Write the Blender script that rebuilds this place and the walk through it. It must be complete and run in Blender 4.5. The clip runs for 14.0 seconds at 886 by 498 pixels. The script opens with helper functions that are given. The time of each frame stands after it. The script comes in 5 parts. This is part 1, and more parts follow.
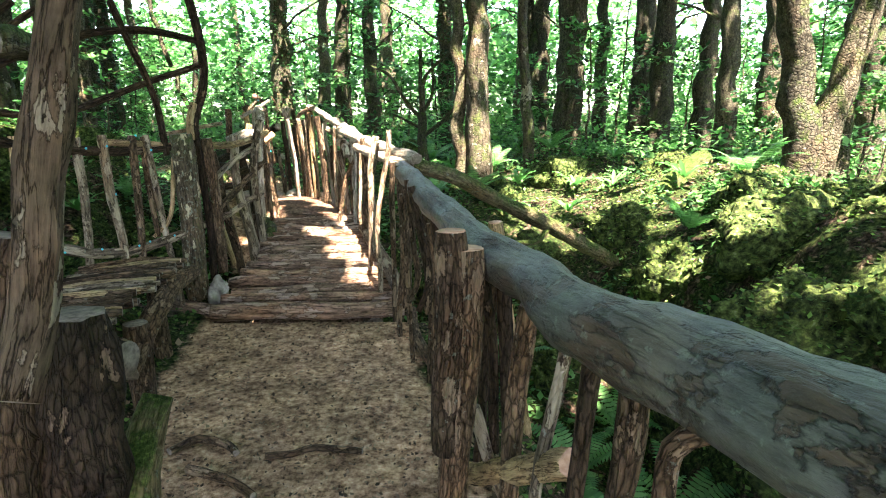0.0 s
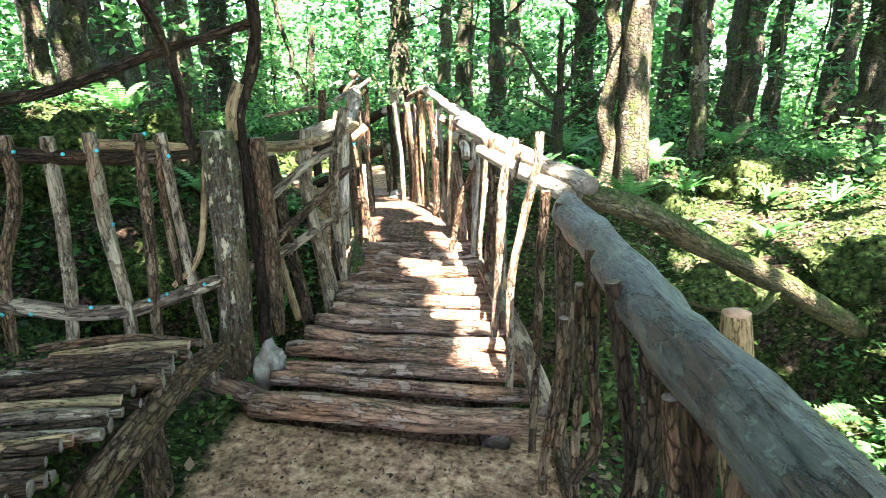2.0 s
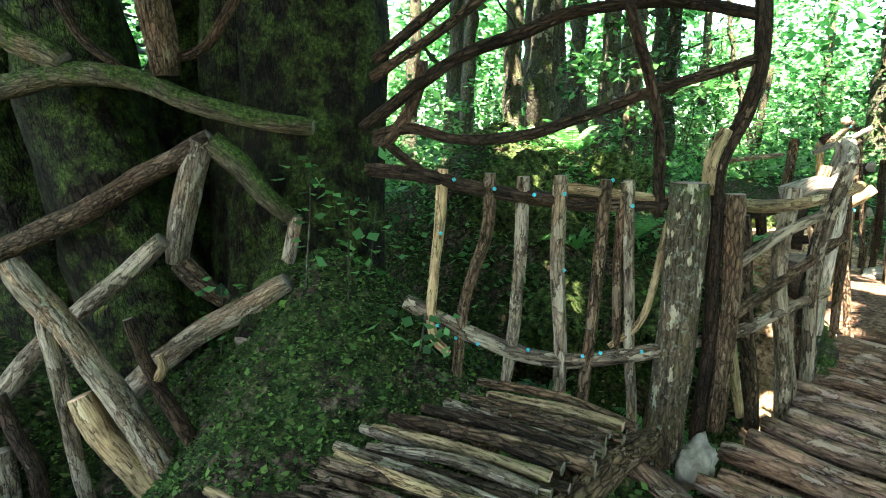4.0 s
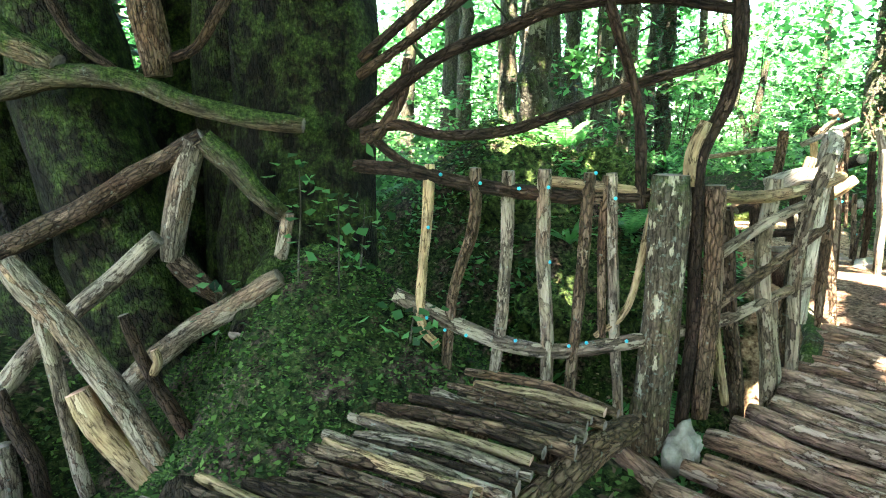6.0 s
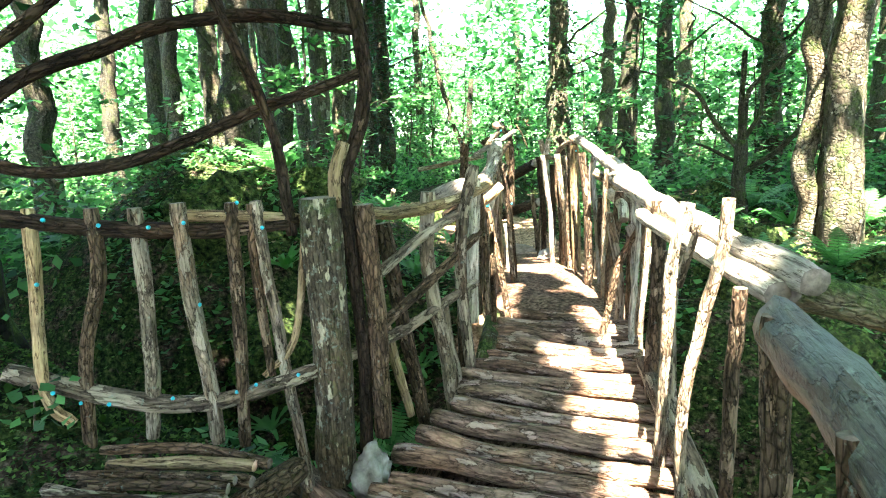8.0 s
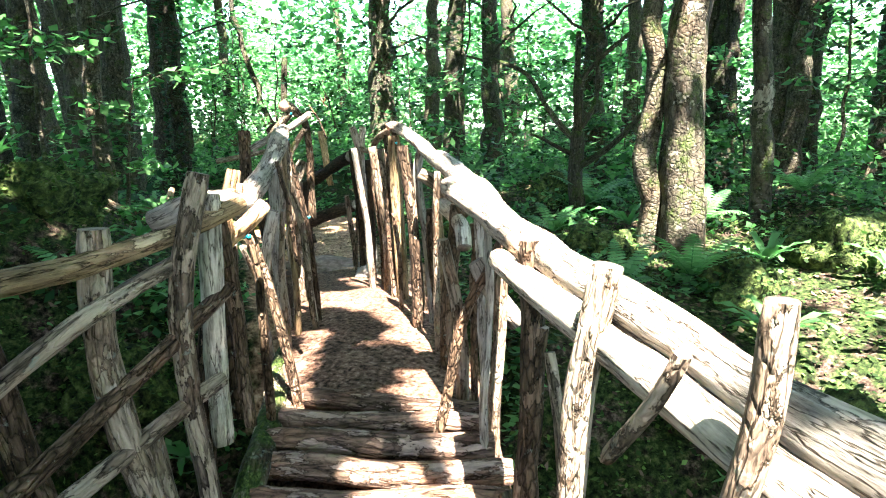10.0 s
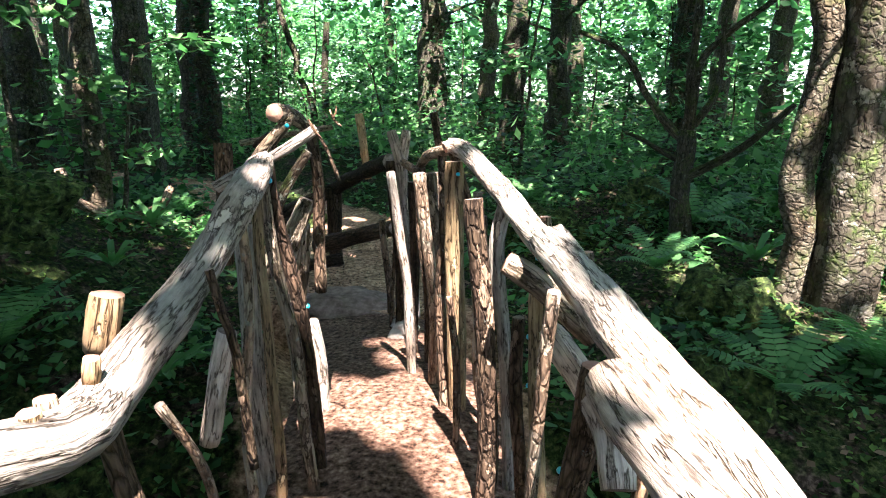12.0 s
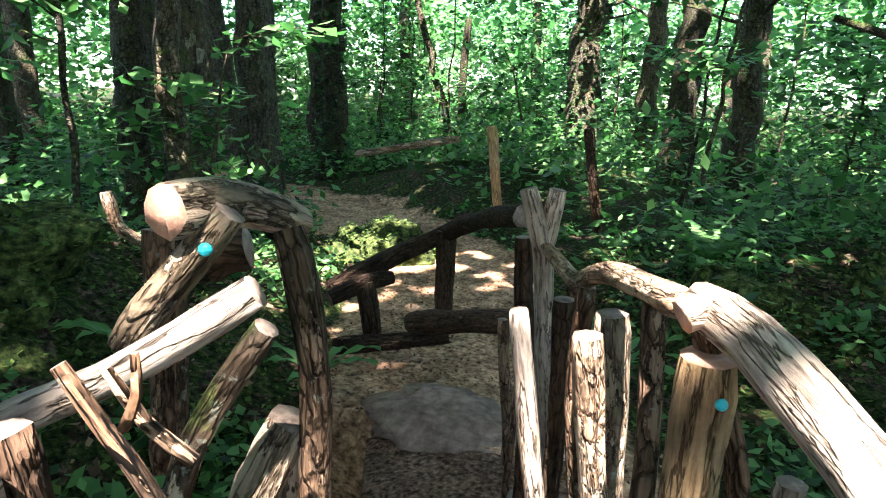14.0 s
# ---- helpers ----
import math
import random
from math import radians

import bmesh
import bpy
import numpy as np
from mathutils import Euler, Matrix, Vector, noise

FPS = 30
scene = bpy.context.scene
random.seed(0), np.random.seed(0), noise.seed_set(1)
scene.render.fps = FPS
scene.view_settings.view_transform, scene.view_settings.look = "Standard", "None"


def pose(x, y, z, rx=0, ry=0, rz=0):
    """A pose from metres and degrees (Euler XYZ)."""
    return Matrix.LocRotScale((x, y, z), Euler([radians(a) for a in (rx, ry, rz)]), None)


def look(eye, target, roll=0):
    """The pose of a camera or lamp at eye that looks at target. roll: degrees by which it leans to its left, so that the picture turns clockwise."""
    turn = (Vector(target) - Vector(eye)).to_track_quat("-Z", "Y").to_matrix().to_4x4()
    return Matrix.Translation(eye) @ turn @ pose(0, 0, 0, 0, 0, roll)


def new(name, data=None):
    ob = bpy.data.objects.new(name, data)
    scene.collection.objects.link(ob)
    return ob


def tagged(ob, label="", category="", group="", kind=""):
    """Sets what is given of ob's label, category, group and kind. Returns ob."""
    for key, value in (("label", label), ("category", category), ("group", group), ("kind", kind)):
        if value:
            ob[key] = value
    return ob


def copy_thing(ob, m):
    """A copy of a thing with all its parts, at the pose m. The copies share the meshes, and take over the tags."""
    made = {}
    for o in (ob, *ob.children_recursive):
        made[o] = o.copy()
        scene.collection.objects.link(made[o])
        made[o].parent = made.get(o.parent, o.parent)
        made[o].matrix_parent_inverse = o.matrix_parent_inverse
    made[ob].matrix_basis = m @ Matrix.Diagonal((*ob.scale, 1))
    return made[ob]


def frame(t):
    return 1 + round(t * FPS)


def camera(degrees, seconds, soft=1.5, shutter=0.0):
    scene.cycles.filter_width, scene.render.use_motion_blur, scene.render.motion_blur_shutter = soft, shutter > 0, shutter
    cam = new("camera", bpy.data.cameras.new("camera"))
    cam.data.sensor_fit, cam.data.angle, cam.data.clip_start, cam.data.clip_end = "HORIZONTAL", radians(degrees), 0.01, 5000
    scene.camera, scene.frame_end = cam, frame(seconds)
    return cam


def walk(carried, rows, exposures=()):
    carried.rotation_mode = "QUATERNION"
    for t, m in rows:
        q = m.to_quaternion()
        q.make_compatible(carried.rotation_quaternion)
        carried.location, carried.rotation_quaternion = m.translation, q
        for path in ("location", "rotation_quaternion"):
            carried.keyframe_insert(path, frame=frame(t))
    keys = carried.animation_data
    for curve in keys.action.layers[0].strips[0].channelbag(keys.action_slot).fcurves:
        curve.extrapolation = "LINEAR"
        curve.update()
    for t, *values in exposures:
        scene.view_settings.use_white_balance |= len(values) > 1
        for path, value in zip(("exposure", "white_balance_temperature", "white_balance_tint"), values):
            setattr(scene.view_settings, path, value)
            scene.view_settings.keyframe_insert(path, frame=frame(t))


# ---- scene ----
cam = camera(73.1, 14.0, soft=1.1)
PATH = [
    (0, (0.0, 0.0, 1.59), (0.0, 1.95, 1.143), -0.6),
    (0.5, (-0.059, 0.501, 1.595), (-0.19, 2.44, 1.124), -0.7),
    (1, (-0.15, 1.04, 1.599), (-0.377, 2.966, 1.113), -0.4),
    (1.5, (-0.242, 1.526, 1.577), (-0.496, 3.444, 1.072), -0.8),
    (2, (-0.313, 1.866, 1.633), (-0.68, 3.765, 1.125), -0.0),
    (2.5, (-0.439, 2.075, 1.646), (-1.207, 3.855, 1.153), -0.5),
    (3, (-0.55, 2.197, 1.641), (-1.696, 3.777, 1.203), -0.4),
    (3.5, (-0.694, 2.17, 1.627), (-2.094, 3.541, 1.22), 1.4),
    (4, (-0.721, 2.125, 1.636), (-2.203, 3.41, 1.245), 1.8),
    (4.2, (-0.722, 2.093, 1.635), (-2.222, 3.358, 1.247), 2.1),
    (6.3, (-0.626, 2.155, 1.627), (-2.097, 3.45, 1.227), 0.6),
    (6.5, (-0.618, 2.217, 1.624), (-2.049, 3.558, 1.233), 0.5),
    (7, (-0.576, 2.331, 1.648), (-1.893, 3.788, 1.273), -0.1),
    (7.5, (-0.511, 2.434, 1.657), (-1.681, 4.018, 1.308), -0.8),
    (8, (-0.384, 2.547, 1.655), (-1.256, 4.313, 1.309), -1.8),
    (8.5, (-0.401, 2.892, 1.611), (-0.993, 4.77, 1.255), -2.3),
    (9, (-0.448, 3.239, 1.607), (-0.908, 5.152, 1.254), -1.8),
    (9.2, (-0.491, 3.387, 1.601), (-0.909, 5.311, 1.248), -1.7),
    (11.3, (-0.919, 4.875, 1.794), (-1.243, 6.789, 1.309), -0.9),
    (11.5, (-0.963, 5.049, 1.804), (-1.327, 6.955, 1.317), -0.8),
    (12, (-1.106, 5.42, 1.864), (-1.585, 7.297, 1.365), 0.6),
    (12.5, (-1.261, 5.822, 1.894), (-1.816, 7.677, 1.396), 0.1),
    (13, (-1.322, 6.203, 1.888), (-1.959, 8.029, 1.377), -0.4),
    (13.5, (-1.431, 6.537, 1.939), (-2.214, 8.304, 1.423), 1.0),
    (14, (-1.641, 6.938, 1.939), (-2.527, 8.658, 1.433), 1.8),
]
EXPOSURE = 4.3
STOPS = [(0.0, 0.05, 6950.0, 17.0), (1.0, 0.35, 6700.0, 18.0), (2.0, 0.6, 6500.0, 20.0), (4.0, 0.5, 6850.0, 8.0), (6.5, 1.1, 6650.0, 7.0), (7.5, 0.95, 6600.0, 7.0), (8.5, 0.6, 6500.0, 6.0), (9.2, 0.45, 6400.0, 7.0), (11.3, -0.35, 5950.0, 28.0), (12.5, -0.7, 6150.0, 20.0), (14.0, -0.35, 6300.0, 22.0)]
walk(cam, [(t, look(eye, target, roll)) for t, eye, target, roll in PATH], exposures=[(t, EXPOSURE + s, white, tint) for t, s, white, tint in STOPS])

# ---- light ----
TO_SUN = Vector((0.22, -0.46, 1.0)).normalized()
world = bpy.data.worlds.new("world")
scene.world = world
world.use_nodes = True
sky = world.node_tree.nodes.new("ShaderNodeTexSky")
sky.sky_type, sky.sun_disc = "NISHITA", False
sky.sun_elevation = math.asin(TO_SUN.z)
sky.sun_rotation = math.atan2(TO_SUN.x, TO_SUN.y)
world.node_tree.links.new(sky.outputs[0], world.node_tree.nodes["Background"].inputs[0])
world.node_tree.nodes["Background"].inputs[1].default_value = 0.095
sun = new("sun", bpy.data.lights.new("sun", "SUN"))
sun.data.energy, sun.data.angle, sun.data.color = 5.0, radians(0.53), (1.0, 0.95, 0.86)
sun.matrix_world = look((0, 0, 0), -TO_SUN) @ pose(0, 0, 0)


# ---- materials ----
def material(name):
    m = bpy.data.materials.new(name)
    m.use_nodes = True
    nt = m.node_tree
    return m, nt, nt.nodes["Principled BSDF"], nt.nodes, nt.links


def ramp(nodes, links, src, stops):
    r = nodes.new("ShaderNodeValToRGB")
    while len(r.color_ramp.elements) < len(stops):
        r.color_ramp.elements.new(0.5)
    for e, (p, c) in zip(r.color_ramp.elements, stops):
        e.position, e.color = p, (*c, 1)
    links.new(src, r.inputs[0])
    return r.outputs[0]


def noise_tex(nodes, links, vec, scale, detail=5.0, rough=0.6):
    n = nodes.new("ShaderNodeTexNoise")
    n.inputs["Scale"].default_value, n.inputs["Detail"].default_value, n.inputs["Roughness"].default_value = scale, detail, rough
    if vec is not None:
        links.new(vec, n.inputs["Vector"])
    return n.outputs[0]


def mix(nodes, links, fac, a, b, mode="MIX"):
    n = nodes.new("ShaderNodeMix")
    n.data_type, n.blend_type = "RGBA", mode
    for s, v in ((n.inputs[0], fac), (n.inputs[6], a), (n.inputs[7], b)):
        if hasattr(v, "links"):
            links.new(v, s)
        else:
            s.default_value = v if isinstance(v, float) else (*v, 1)
    return n.outputs[2]


def sums(nodes, links, op, a, b):
    n = nodes.new("ShaderNodeMath")
    n.operation = op
    for s, v in ((n.inputs[0], a), (n.inputs[1], b)):
        if hasattr(v, "links"):
            links.new(v, s)
        else:
            s.default_value = v
    return n.outputs[0]


def bump(nodes, links, bsdf, height, strength, distance):
    b = nodes.new("ShaderNodeBump")
    b.inputs["Strength"].default_value, b.inputs["Distance"].default_value = strength, distance
    links.new(height, b.inputs["Height"])
    links.new(b.outputs[0], bsdf.inputs["Normal"])


def upward(nodes, links):
    g = nodes.new("ShaderNodeNewGeometry")
    s = nodes.new("ShaderNodeSeparateXYZ")
    links.new(g.outputs["Normal"], s.inputs[0])
    return s.outputs[2]


def wood(name, dark, light, flake=None, cracks=1.0, moss=0.0, grain=60.0, rough=0.8, bark=0.0, peel=0.0, pale=None, lichen=0.0):
    """Long grain with open cracks along the log, bark plates, peeled and lichened patches, moss on the upper side."""
    m, nt, bsdf, nodes, links = material(name)
    uv = nodes.new("ShaderNodeUVMap")
    info = nodes.new("ShaderNodeObjectInfo")
    comb = nodes.new("ShaderNodeCombineXYZ")
    links.new(sums(nodes, links, "MULTIPLY", info.outputs["Random"], 37.0), comb.inputs[2])

    def along(k):
        shift = nodes.new("ShaderNodeVectorMath")
        shift.operation = "MULTIPLY_ADD"
        shift.inputs[1].default_value = (1, k, 1)
        links.new(uv.outputs[0], shift.inputs[0])
        links.new(comb.outputs[0], shift.inputs[2])
        return shift.outputs[0]

    vec, plate = along(0.12), along(0.38)
    geo = nodes.new("ShaderNodeTexCoord")
    fine = noise_tex(nodes, links, vec, grain, 6, 0.62)
    blot = noise_tex(nodes, links, geo.outputs["Object"], 7.0, 6, 0.68)
    broad = noise_tex(nodes, links, geo.outputs["Object"], 2.6, 3, 0.5)
    col = ramp(nodes, links, fine, [(0.30, tuple(0.6 * a for a in dark)), (0.44, tuple(0.6 * a + 0.4 * b for a, b in zip(dark, light))), (0.58, tuple(0.3 * a + 0.7 * b for a, b in zip(dark, light))), (0.75, light)])
    h = sums(nodes, links, "MULTIPLY", fine, 0.8)
    if bark:
        vor = nodes.new("ShaderNodeTexVoronoi")
        vor.feature = "DISTANCE_TO_EDGE"
        vor.inputs["Scale"].default_value = grain * 0.75
        warp = nodes.new("ShaderNodeVectorMath")
        warp.operation = "MULTIPLY_ADD"
        nz = nodes.new("ShaderNodeTexNoise")
        nz.inputs["Scale"].default_value = grain * 0.8
        nz.inputs["Detail"].default_value = 3.0
        links.new(plate, nz.inputs["Vector"])
        links.new(nz.outputs["Color"], warp.inputs[0])
        warp.inputs[1].default_value = (0.022, 0.022, 0.0)
        links.new(plate, warp.inputs[2])
        links.new(warp.outputs[0], vor.inputs["Vector"])
        edge = ramp(nodes, links, vor.outputs["Distance"], [(0.015, (0.12, 0.11, 0.10)), (0.09, (0.8, 0.8, 0.8)), (0.3, (1.15, 1.13, 1.1))])
        col = mix(nodes, links, bark, col, edge, "MULTIPLY")
        h = sums(nodes, links, "ADD", h, sums(nodes, links, "MULTIPLY", sums(nodes, links, "MINIMUM", vor.outputs["Distance"], 0.18), 5.0 * bark))
    split = noise_tex(nodes, links, vec, grain * 0.42, 4, 0.55)
    crack = ramp(nodes, links, split, [(0.475, (1, 1, 1)), (0.493, (0.16, 0.14, 0.12)), (0.501, (0.16, 0.14, 0.12)), (0.519, (1, 1, 1))])
    col = mix(nodes, links, (0.85 - 0.45 * bark) * cracks, col, crack, "MULTIPLY")
    h = sums(nodes, links, "ADD", h, sums(nodes, links, "MULTIPLY", crack, 0.5 * cracks))
    col = mix(nodes, links, 0.55, col, ramp(nodes, links, blot, [(0.34, (0.38, 0.36, 0.34)), (0.5, (0.95, 0.95, 0.95)), (0.66, (1.4, 1.36, 1.3))]), "MULTIPLY")
    col = mix(nodes, links, 0.6, col, ramp(nodes, links, broad, [(0.36, (0.70, 0.78, 0.72)), (0.5, (1.0, 1.0, 1.0)), (0.64, (1.22, 1.04, 0.88))]), "MULTIPLY")
    rnd = ramp(nodes, links, info.outputs["Random"], [(0.0, (0.62, 0.60, 0.58)), (0.5, (0.95, 0.93, 0.9)), (1.0, (1.3, 1.22, 1.12))])
    col = mix(nodes, links, 1.0, col, rnd, "MULTIPLY")
    if peel:
        bare = noise_tex(nodes, links, plate, 13.0, 6, 0.62)
        lip = ramp(nodes, links, bare, [(0.66 - peel * 0.35, (1, 1, 1)), (0.685 - peel * 0.35, (0.3, 0.28, 0.26)), (0.70 - peel * 0.35, (1, 1, 1))])
        fac = ramp(nodes, links, bare, [(0.685 - peel * 0.35, (0, 0, 0)), (0.70 - peel * 0.35, (1, 1, 1))])
        under = ramp(nodes, links, fine, [(0.32, tuple(0.35 * c for c in pale)), (0.5, tuple(0.8 * c for c in pale)), (0.7, pale)])
        col = mix(nodes, links, fac, mix(nodes, links, 1.0, col, lip, "MULTIPLY"), mix(nodes, links, 0.7, under, crack, "MULTIPLY"))
        h = sums(nodes, links, "SUBTRACT", h, sums(nodes, links, "MULTIPLY", fac, 0.5))
    if flake:
        patch = ramp(nodes, links, noise_tex(nodes, links, plate, 22.0, 5, 0.6), [(0.58, (0, 0, 0)), (0.61, (1, 1, 1))])
        col = mix(nodes, links, patch, col, flake)
    if lichen:
        spot = ramp(nodes, links, noise_tex(nodes, links, geo.outputs["Object"], 30.0, 5, 0.7), [(0.68 - 0.2 * lichen, (0, 0, 0)), (0.74 - 0.2 * lichen, (1, 1, 1))])
        col = mix(nodes, links, sums(nodes, links, "MULTIPLY", spot, 0.55), col, (0.20, 0.215, 0.165))
    if moss:
        up = sums(nodes, links, "MULTIPLY", upward(nodes, links), 0.22)
        lvl = sums(nodes, links, "ADD", blot, up)
        fac = ramp(nodes, links, lvl, [(0.65 - moss * 0.5, (0, 0, 0)), (0.85 - moss * 0.5, (1, 1, 1))])
        green = ramp(nodes, links, noise_tex(nodes, links, geo.outputs["Object"], 45.0, 5, 0.75), [(0.34, (0.008, 0.014, 0.003)), (0.52, (0.035, 0.055, 0.012)), (0.72, (0.12, 0.155, 0.035))])
        col = mix(nodes, links, fac, col, green)
    links.new(col, bsdf.inputs["Base Color"])
    bsdf.inputs["Roughness"].default_value = rough
    bsdf.inputs["Specular IOR Level"].default_value = 0.25 if rough < 0.6 else 0.07
    bump(nodes, links, bsdf, h, 1.0, 0.016)
    return m


BARK = wood("brown_bark_wood", (0.022, 0.013, 0.008), (0.165, 0.108, 0.068), bark=0.7, peel=0.35, pale=(0.23, 0.15, 0.092), lichen=0.3)
DARK = wood("dark_branch_wood", (0.010, 0.0065, 0.0045), (0.085, 0.055, 0.036), bark=0.6, peel=0.12, pale=(0.17, 0.11, 0.07))
WEATHERED = wood("weathered_wood", (0.045, 0.032, 0.022), (0.29, 0.215, 0.15), bark=0.35, peel=0.5, pale=(0.34, 0.26, 0.175), lichen=0.35)
GREY = wood("silver_grey_wood", (0.13, 0.105, 0.082), (0.54, 0.47, 0.385), grain=85.0, peel=0.15, pale=(0.50, 0.40, 0.29))
GREY_SMOOTH = wood("worn_grey_handrail", (0.040, 0.037, 0.030), (0.155, 0.148, 0.122), grain=70.0, rough=0.45, cracks=0.35, peel=0.42, pale=(0.095, 0.066, 0.043), lichen=0.45)
PALE = wood("peeled_pale_wood", (0.13, 0.078, 0.040), (0.44, 0.31, 0.17), grain=80.0, peel=0.2, pale=(0.50, 0.36, 0.20))
BARK_WORN = wood("peeling_bark", (0.028, 0.021, 0.014), (0.125, 0.096, 0.066), flake=(0.36, 0.29, 0.19), moss=0.2, bark=0.5, lichen=0.6)
MOSSY = wood("mossy_bark", (0.05, 0.04, 0.024), (0.22, 0.175, 0.105), moss=0.44, bark=0.5, lichen=0.4)
DECK = wood("trodden_log_wood", (0.050, 0.030, 0.021), (0.34, 0.222, 0.155), grain=46.0, bark=0.35, peel=0.4, pale=(0.36, 0.25, 0.18))
TRUNK = wood("forest_trunk_bark", (0.020, 0.017, 0.012), (0.13, 0.115, 0.085), moss=0.28, grain=70.0, bark=0.7, lichen=0.4)
TRUNK_MOSS = wood("mossy_trunk_bark", (0.012, 0.010, 0.007), (0.10, 0.086, 0.064), moss=0.30, grain=62.0, bark=0.4, peel=0.3, pale=(0.24, 0.205, 0.15), lichen=0.35)
TIMBER = wood("barked_off_timber", (0.055, 0.035, 0.022), (0.20, 0.135, 0.088), grain=70.0, peel=0.3, pale=(0.25, 0.19, 0.13))
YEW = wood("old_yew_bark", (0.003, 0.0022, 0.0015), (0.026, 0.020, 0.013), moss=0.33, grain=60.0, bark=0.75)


def simple(name, stops, scale, rough=0.85, strength=0.5, dist=0.01, detail=6):
    m, nt, bsdf, nodes, links = material(name)
    co = nodes.new("ShaderNodeTexCoord").outputs["Object"]
    n = noise_tex(nodes, links, co, scale, detail, 0.65)
    big = noise_tex(nodes, links, co, scale * 0.13, 3, 0.5)
    col = ramp(nodes, links, n, stops)
    col = mix(nodes, links, 0.7, col, ramp(nodes, links, big, [(0.3, (0.55, 0.55, 0.55)), (0.7, (1.2, 1.2, 1.2))]), "MULTIPLY")
    links.new(col, bsdf.inputs["Base Color"])
    bsdf.inputs["Roughness"].default_value = rough
    bsdf.inputs["Specular IOR Level"].default_value = 0.06
    bump(nodes, links, bsdf, n, strength, dist)
    return m


CUT = simple("sawn_end_grain", [(0.3, (0.34, 0.165, 0.10)), (0.7, (0.62, 0.37, 0.25))], 30.0, 0.7)
CUT_OLD = simple("old_end_grain", [(0.3, (0.08, 0.06, 0.045)), (0.7, (0.26, 0.20, 0.15))], 40.0, 0.8)
DIRT = simple("trodden_earth", [(0.37, (0.014, 0.007, 0.004)), (0.46, (0.075, 0.040, 0.024)), (0.56, (0.135, 0.078, 0.050)), (0.72, (0.30, 0.20, 0.14))], 38.0, 0.85, 0.8, 0.012, 9)
STONE = simple("pale_stone", [(0.3, (0.12, 0.10, 0.075)), (0.7, (0.34, 0.30, 0.24))], 14.0)
ROCK = simple("path_rock", [(0.3, (0.085, 0.055, 0.040)), (0.7, (0.26, 0.185, 0.14))], 16.0)


def ground_material():
    m, nt, bsdf, nodes, links = material("forest_floor")
    co = nodes.new("ShaderNodeTexCoord").outputs["Object"]
    att = nodes.new("ShaderNodeAttribute")
    att.attribute_name = "trodden"
    fine = noise_tex(nodes, links, co, 24.0, 9, 0.7)
    mid = noise_tex(nodes, links, co, 5.0, 5, 0.6)
    moss = ramp(nodes, links, fine, [(0.38, (0.003, 0.004, 0.002)), (0.52, (0.018, 0.028, 0.008)), (0.72, (0.085, 0.10, 0.03))])
    litter = ramp(nodes, links, fine, [(0.38, (0.004, 0.003, 0.002)), (0.52, (0.035, 0.023, 0.016)), (0.72, (0.17, 0.12, 0.085))])
    col = mix(nodes, links, ramp(nodes, links, mid, [(0.50, (0, 0, 0)), (0.60, (1, 1, 1))]), moss, litter)
    earth = ramp(nodes, links, fine, [(0.34, (0.028, 0.014, 0.008)), (0.44, (0.17, 0.096, 0.054)), (0.55, (0.32, 0.192, 0.113)), (0.72, (0.55, 0.38, 0.25))])
    earth = mix(nodes, links, 0.85, earth, ramp(nodes, links, mid, [(0.34, (0.42, 0.40, 0.38)), (0.5, (0.95, 0.95, 0.95)), (0.66, (1.4, 1.38, 1.35))]), "MULTIPLY")
    fac = ramp(nodes, links, sums(nodes, links, "ADD", att.outputs["Fac"], sums(nodes, links, "MULTIPLY", mid, 0.6)), [(0.62, (0, 0, 0)), (0.78, (1, 1, 1))])
    col = mix(nodes, links, fac, col, earth)
    links.new(col, bsdf.inputs["Base Color"])
    bsdf.inputs["Roughness"].default_value = 0.9
    bsdf.inputs["Specular IOR Level"].default_value = 0.04
    bump(nodes, links, bsdf, sums(nodes, links, "ADD", fine, mid), 0.8, 0.02)
    return m


GROUND = ground_material()


def leafy(name, cols, trans=0.45, rough=0.5):
    m, nt, bsdf, nodes, links = material(name)
    g = nodes.new("ShaderNodeNewGeometry")
    col = ramp(nodes, links, g.outputs["Random Per Island"], [(i / (len(cols) - 1), c) for i, c in enumerate(cols)])
    links.new(col, bsdf.inputs["Base Color"])
    bsdf.inputs["Roughness"].default_value = rough
    bsdf.inputs["Specular IOR Level"].default_value = 0.15
    tr = nodes.new("ShaderNodeBsdfTranslucent")
    links.new(mix(nodes, links, 1.0, col, (1.0, 1.55, 1.05), "MULTIPLY"), tr.inputs[0])
    ms = nodes.new("ShaderNodeMixShader")
    ms.inputs[0].default_value = trans
    links.new(bsdf.outputs[0], ms.inputs[1])
    links.new(tr.outputs[0], ms.inputs[2])
    links.new(ms.outputs[0], nodes["Material Output"].inputs[0])
    return m


LEAF = leafy("beech_leaves", [(0.005, 0.018, 0.006), (0.055, 0.135, 0.043), (0.13, 0.25, 0.085)])
LEAF_DARK = leafy("yew_leaves", [(0.004, 0.013, 0.005), (0.018, 0.05, 0.018), (0.05, 0.11, 0.04)], 0.3)
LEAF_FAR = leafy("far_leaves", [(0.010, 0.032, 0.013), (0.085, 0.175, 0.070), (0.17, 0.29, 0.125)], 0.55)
FERN = leafy("fern_fronds", [(0.03, 0.09, 0.03), (0.06, 0.15, 0.045), (0.11, 0.22, 0.075)], 0.35)
MOSS = leafy("moss_cover", [(0.005, 0.010, 0.002), (0.028, 0.058, 0.013), (0.095, 0.15, 0.034)], 0.2, 0.9)
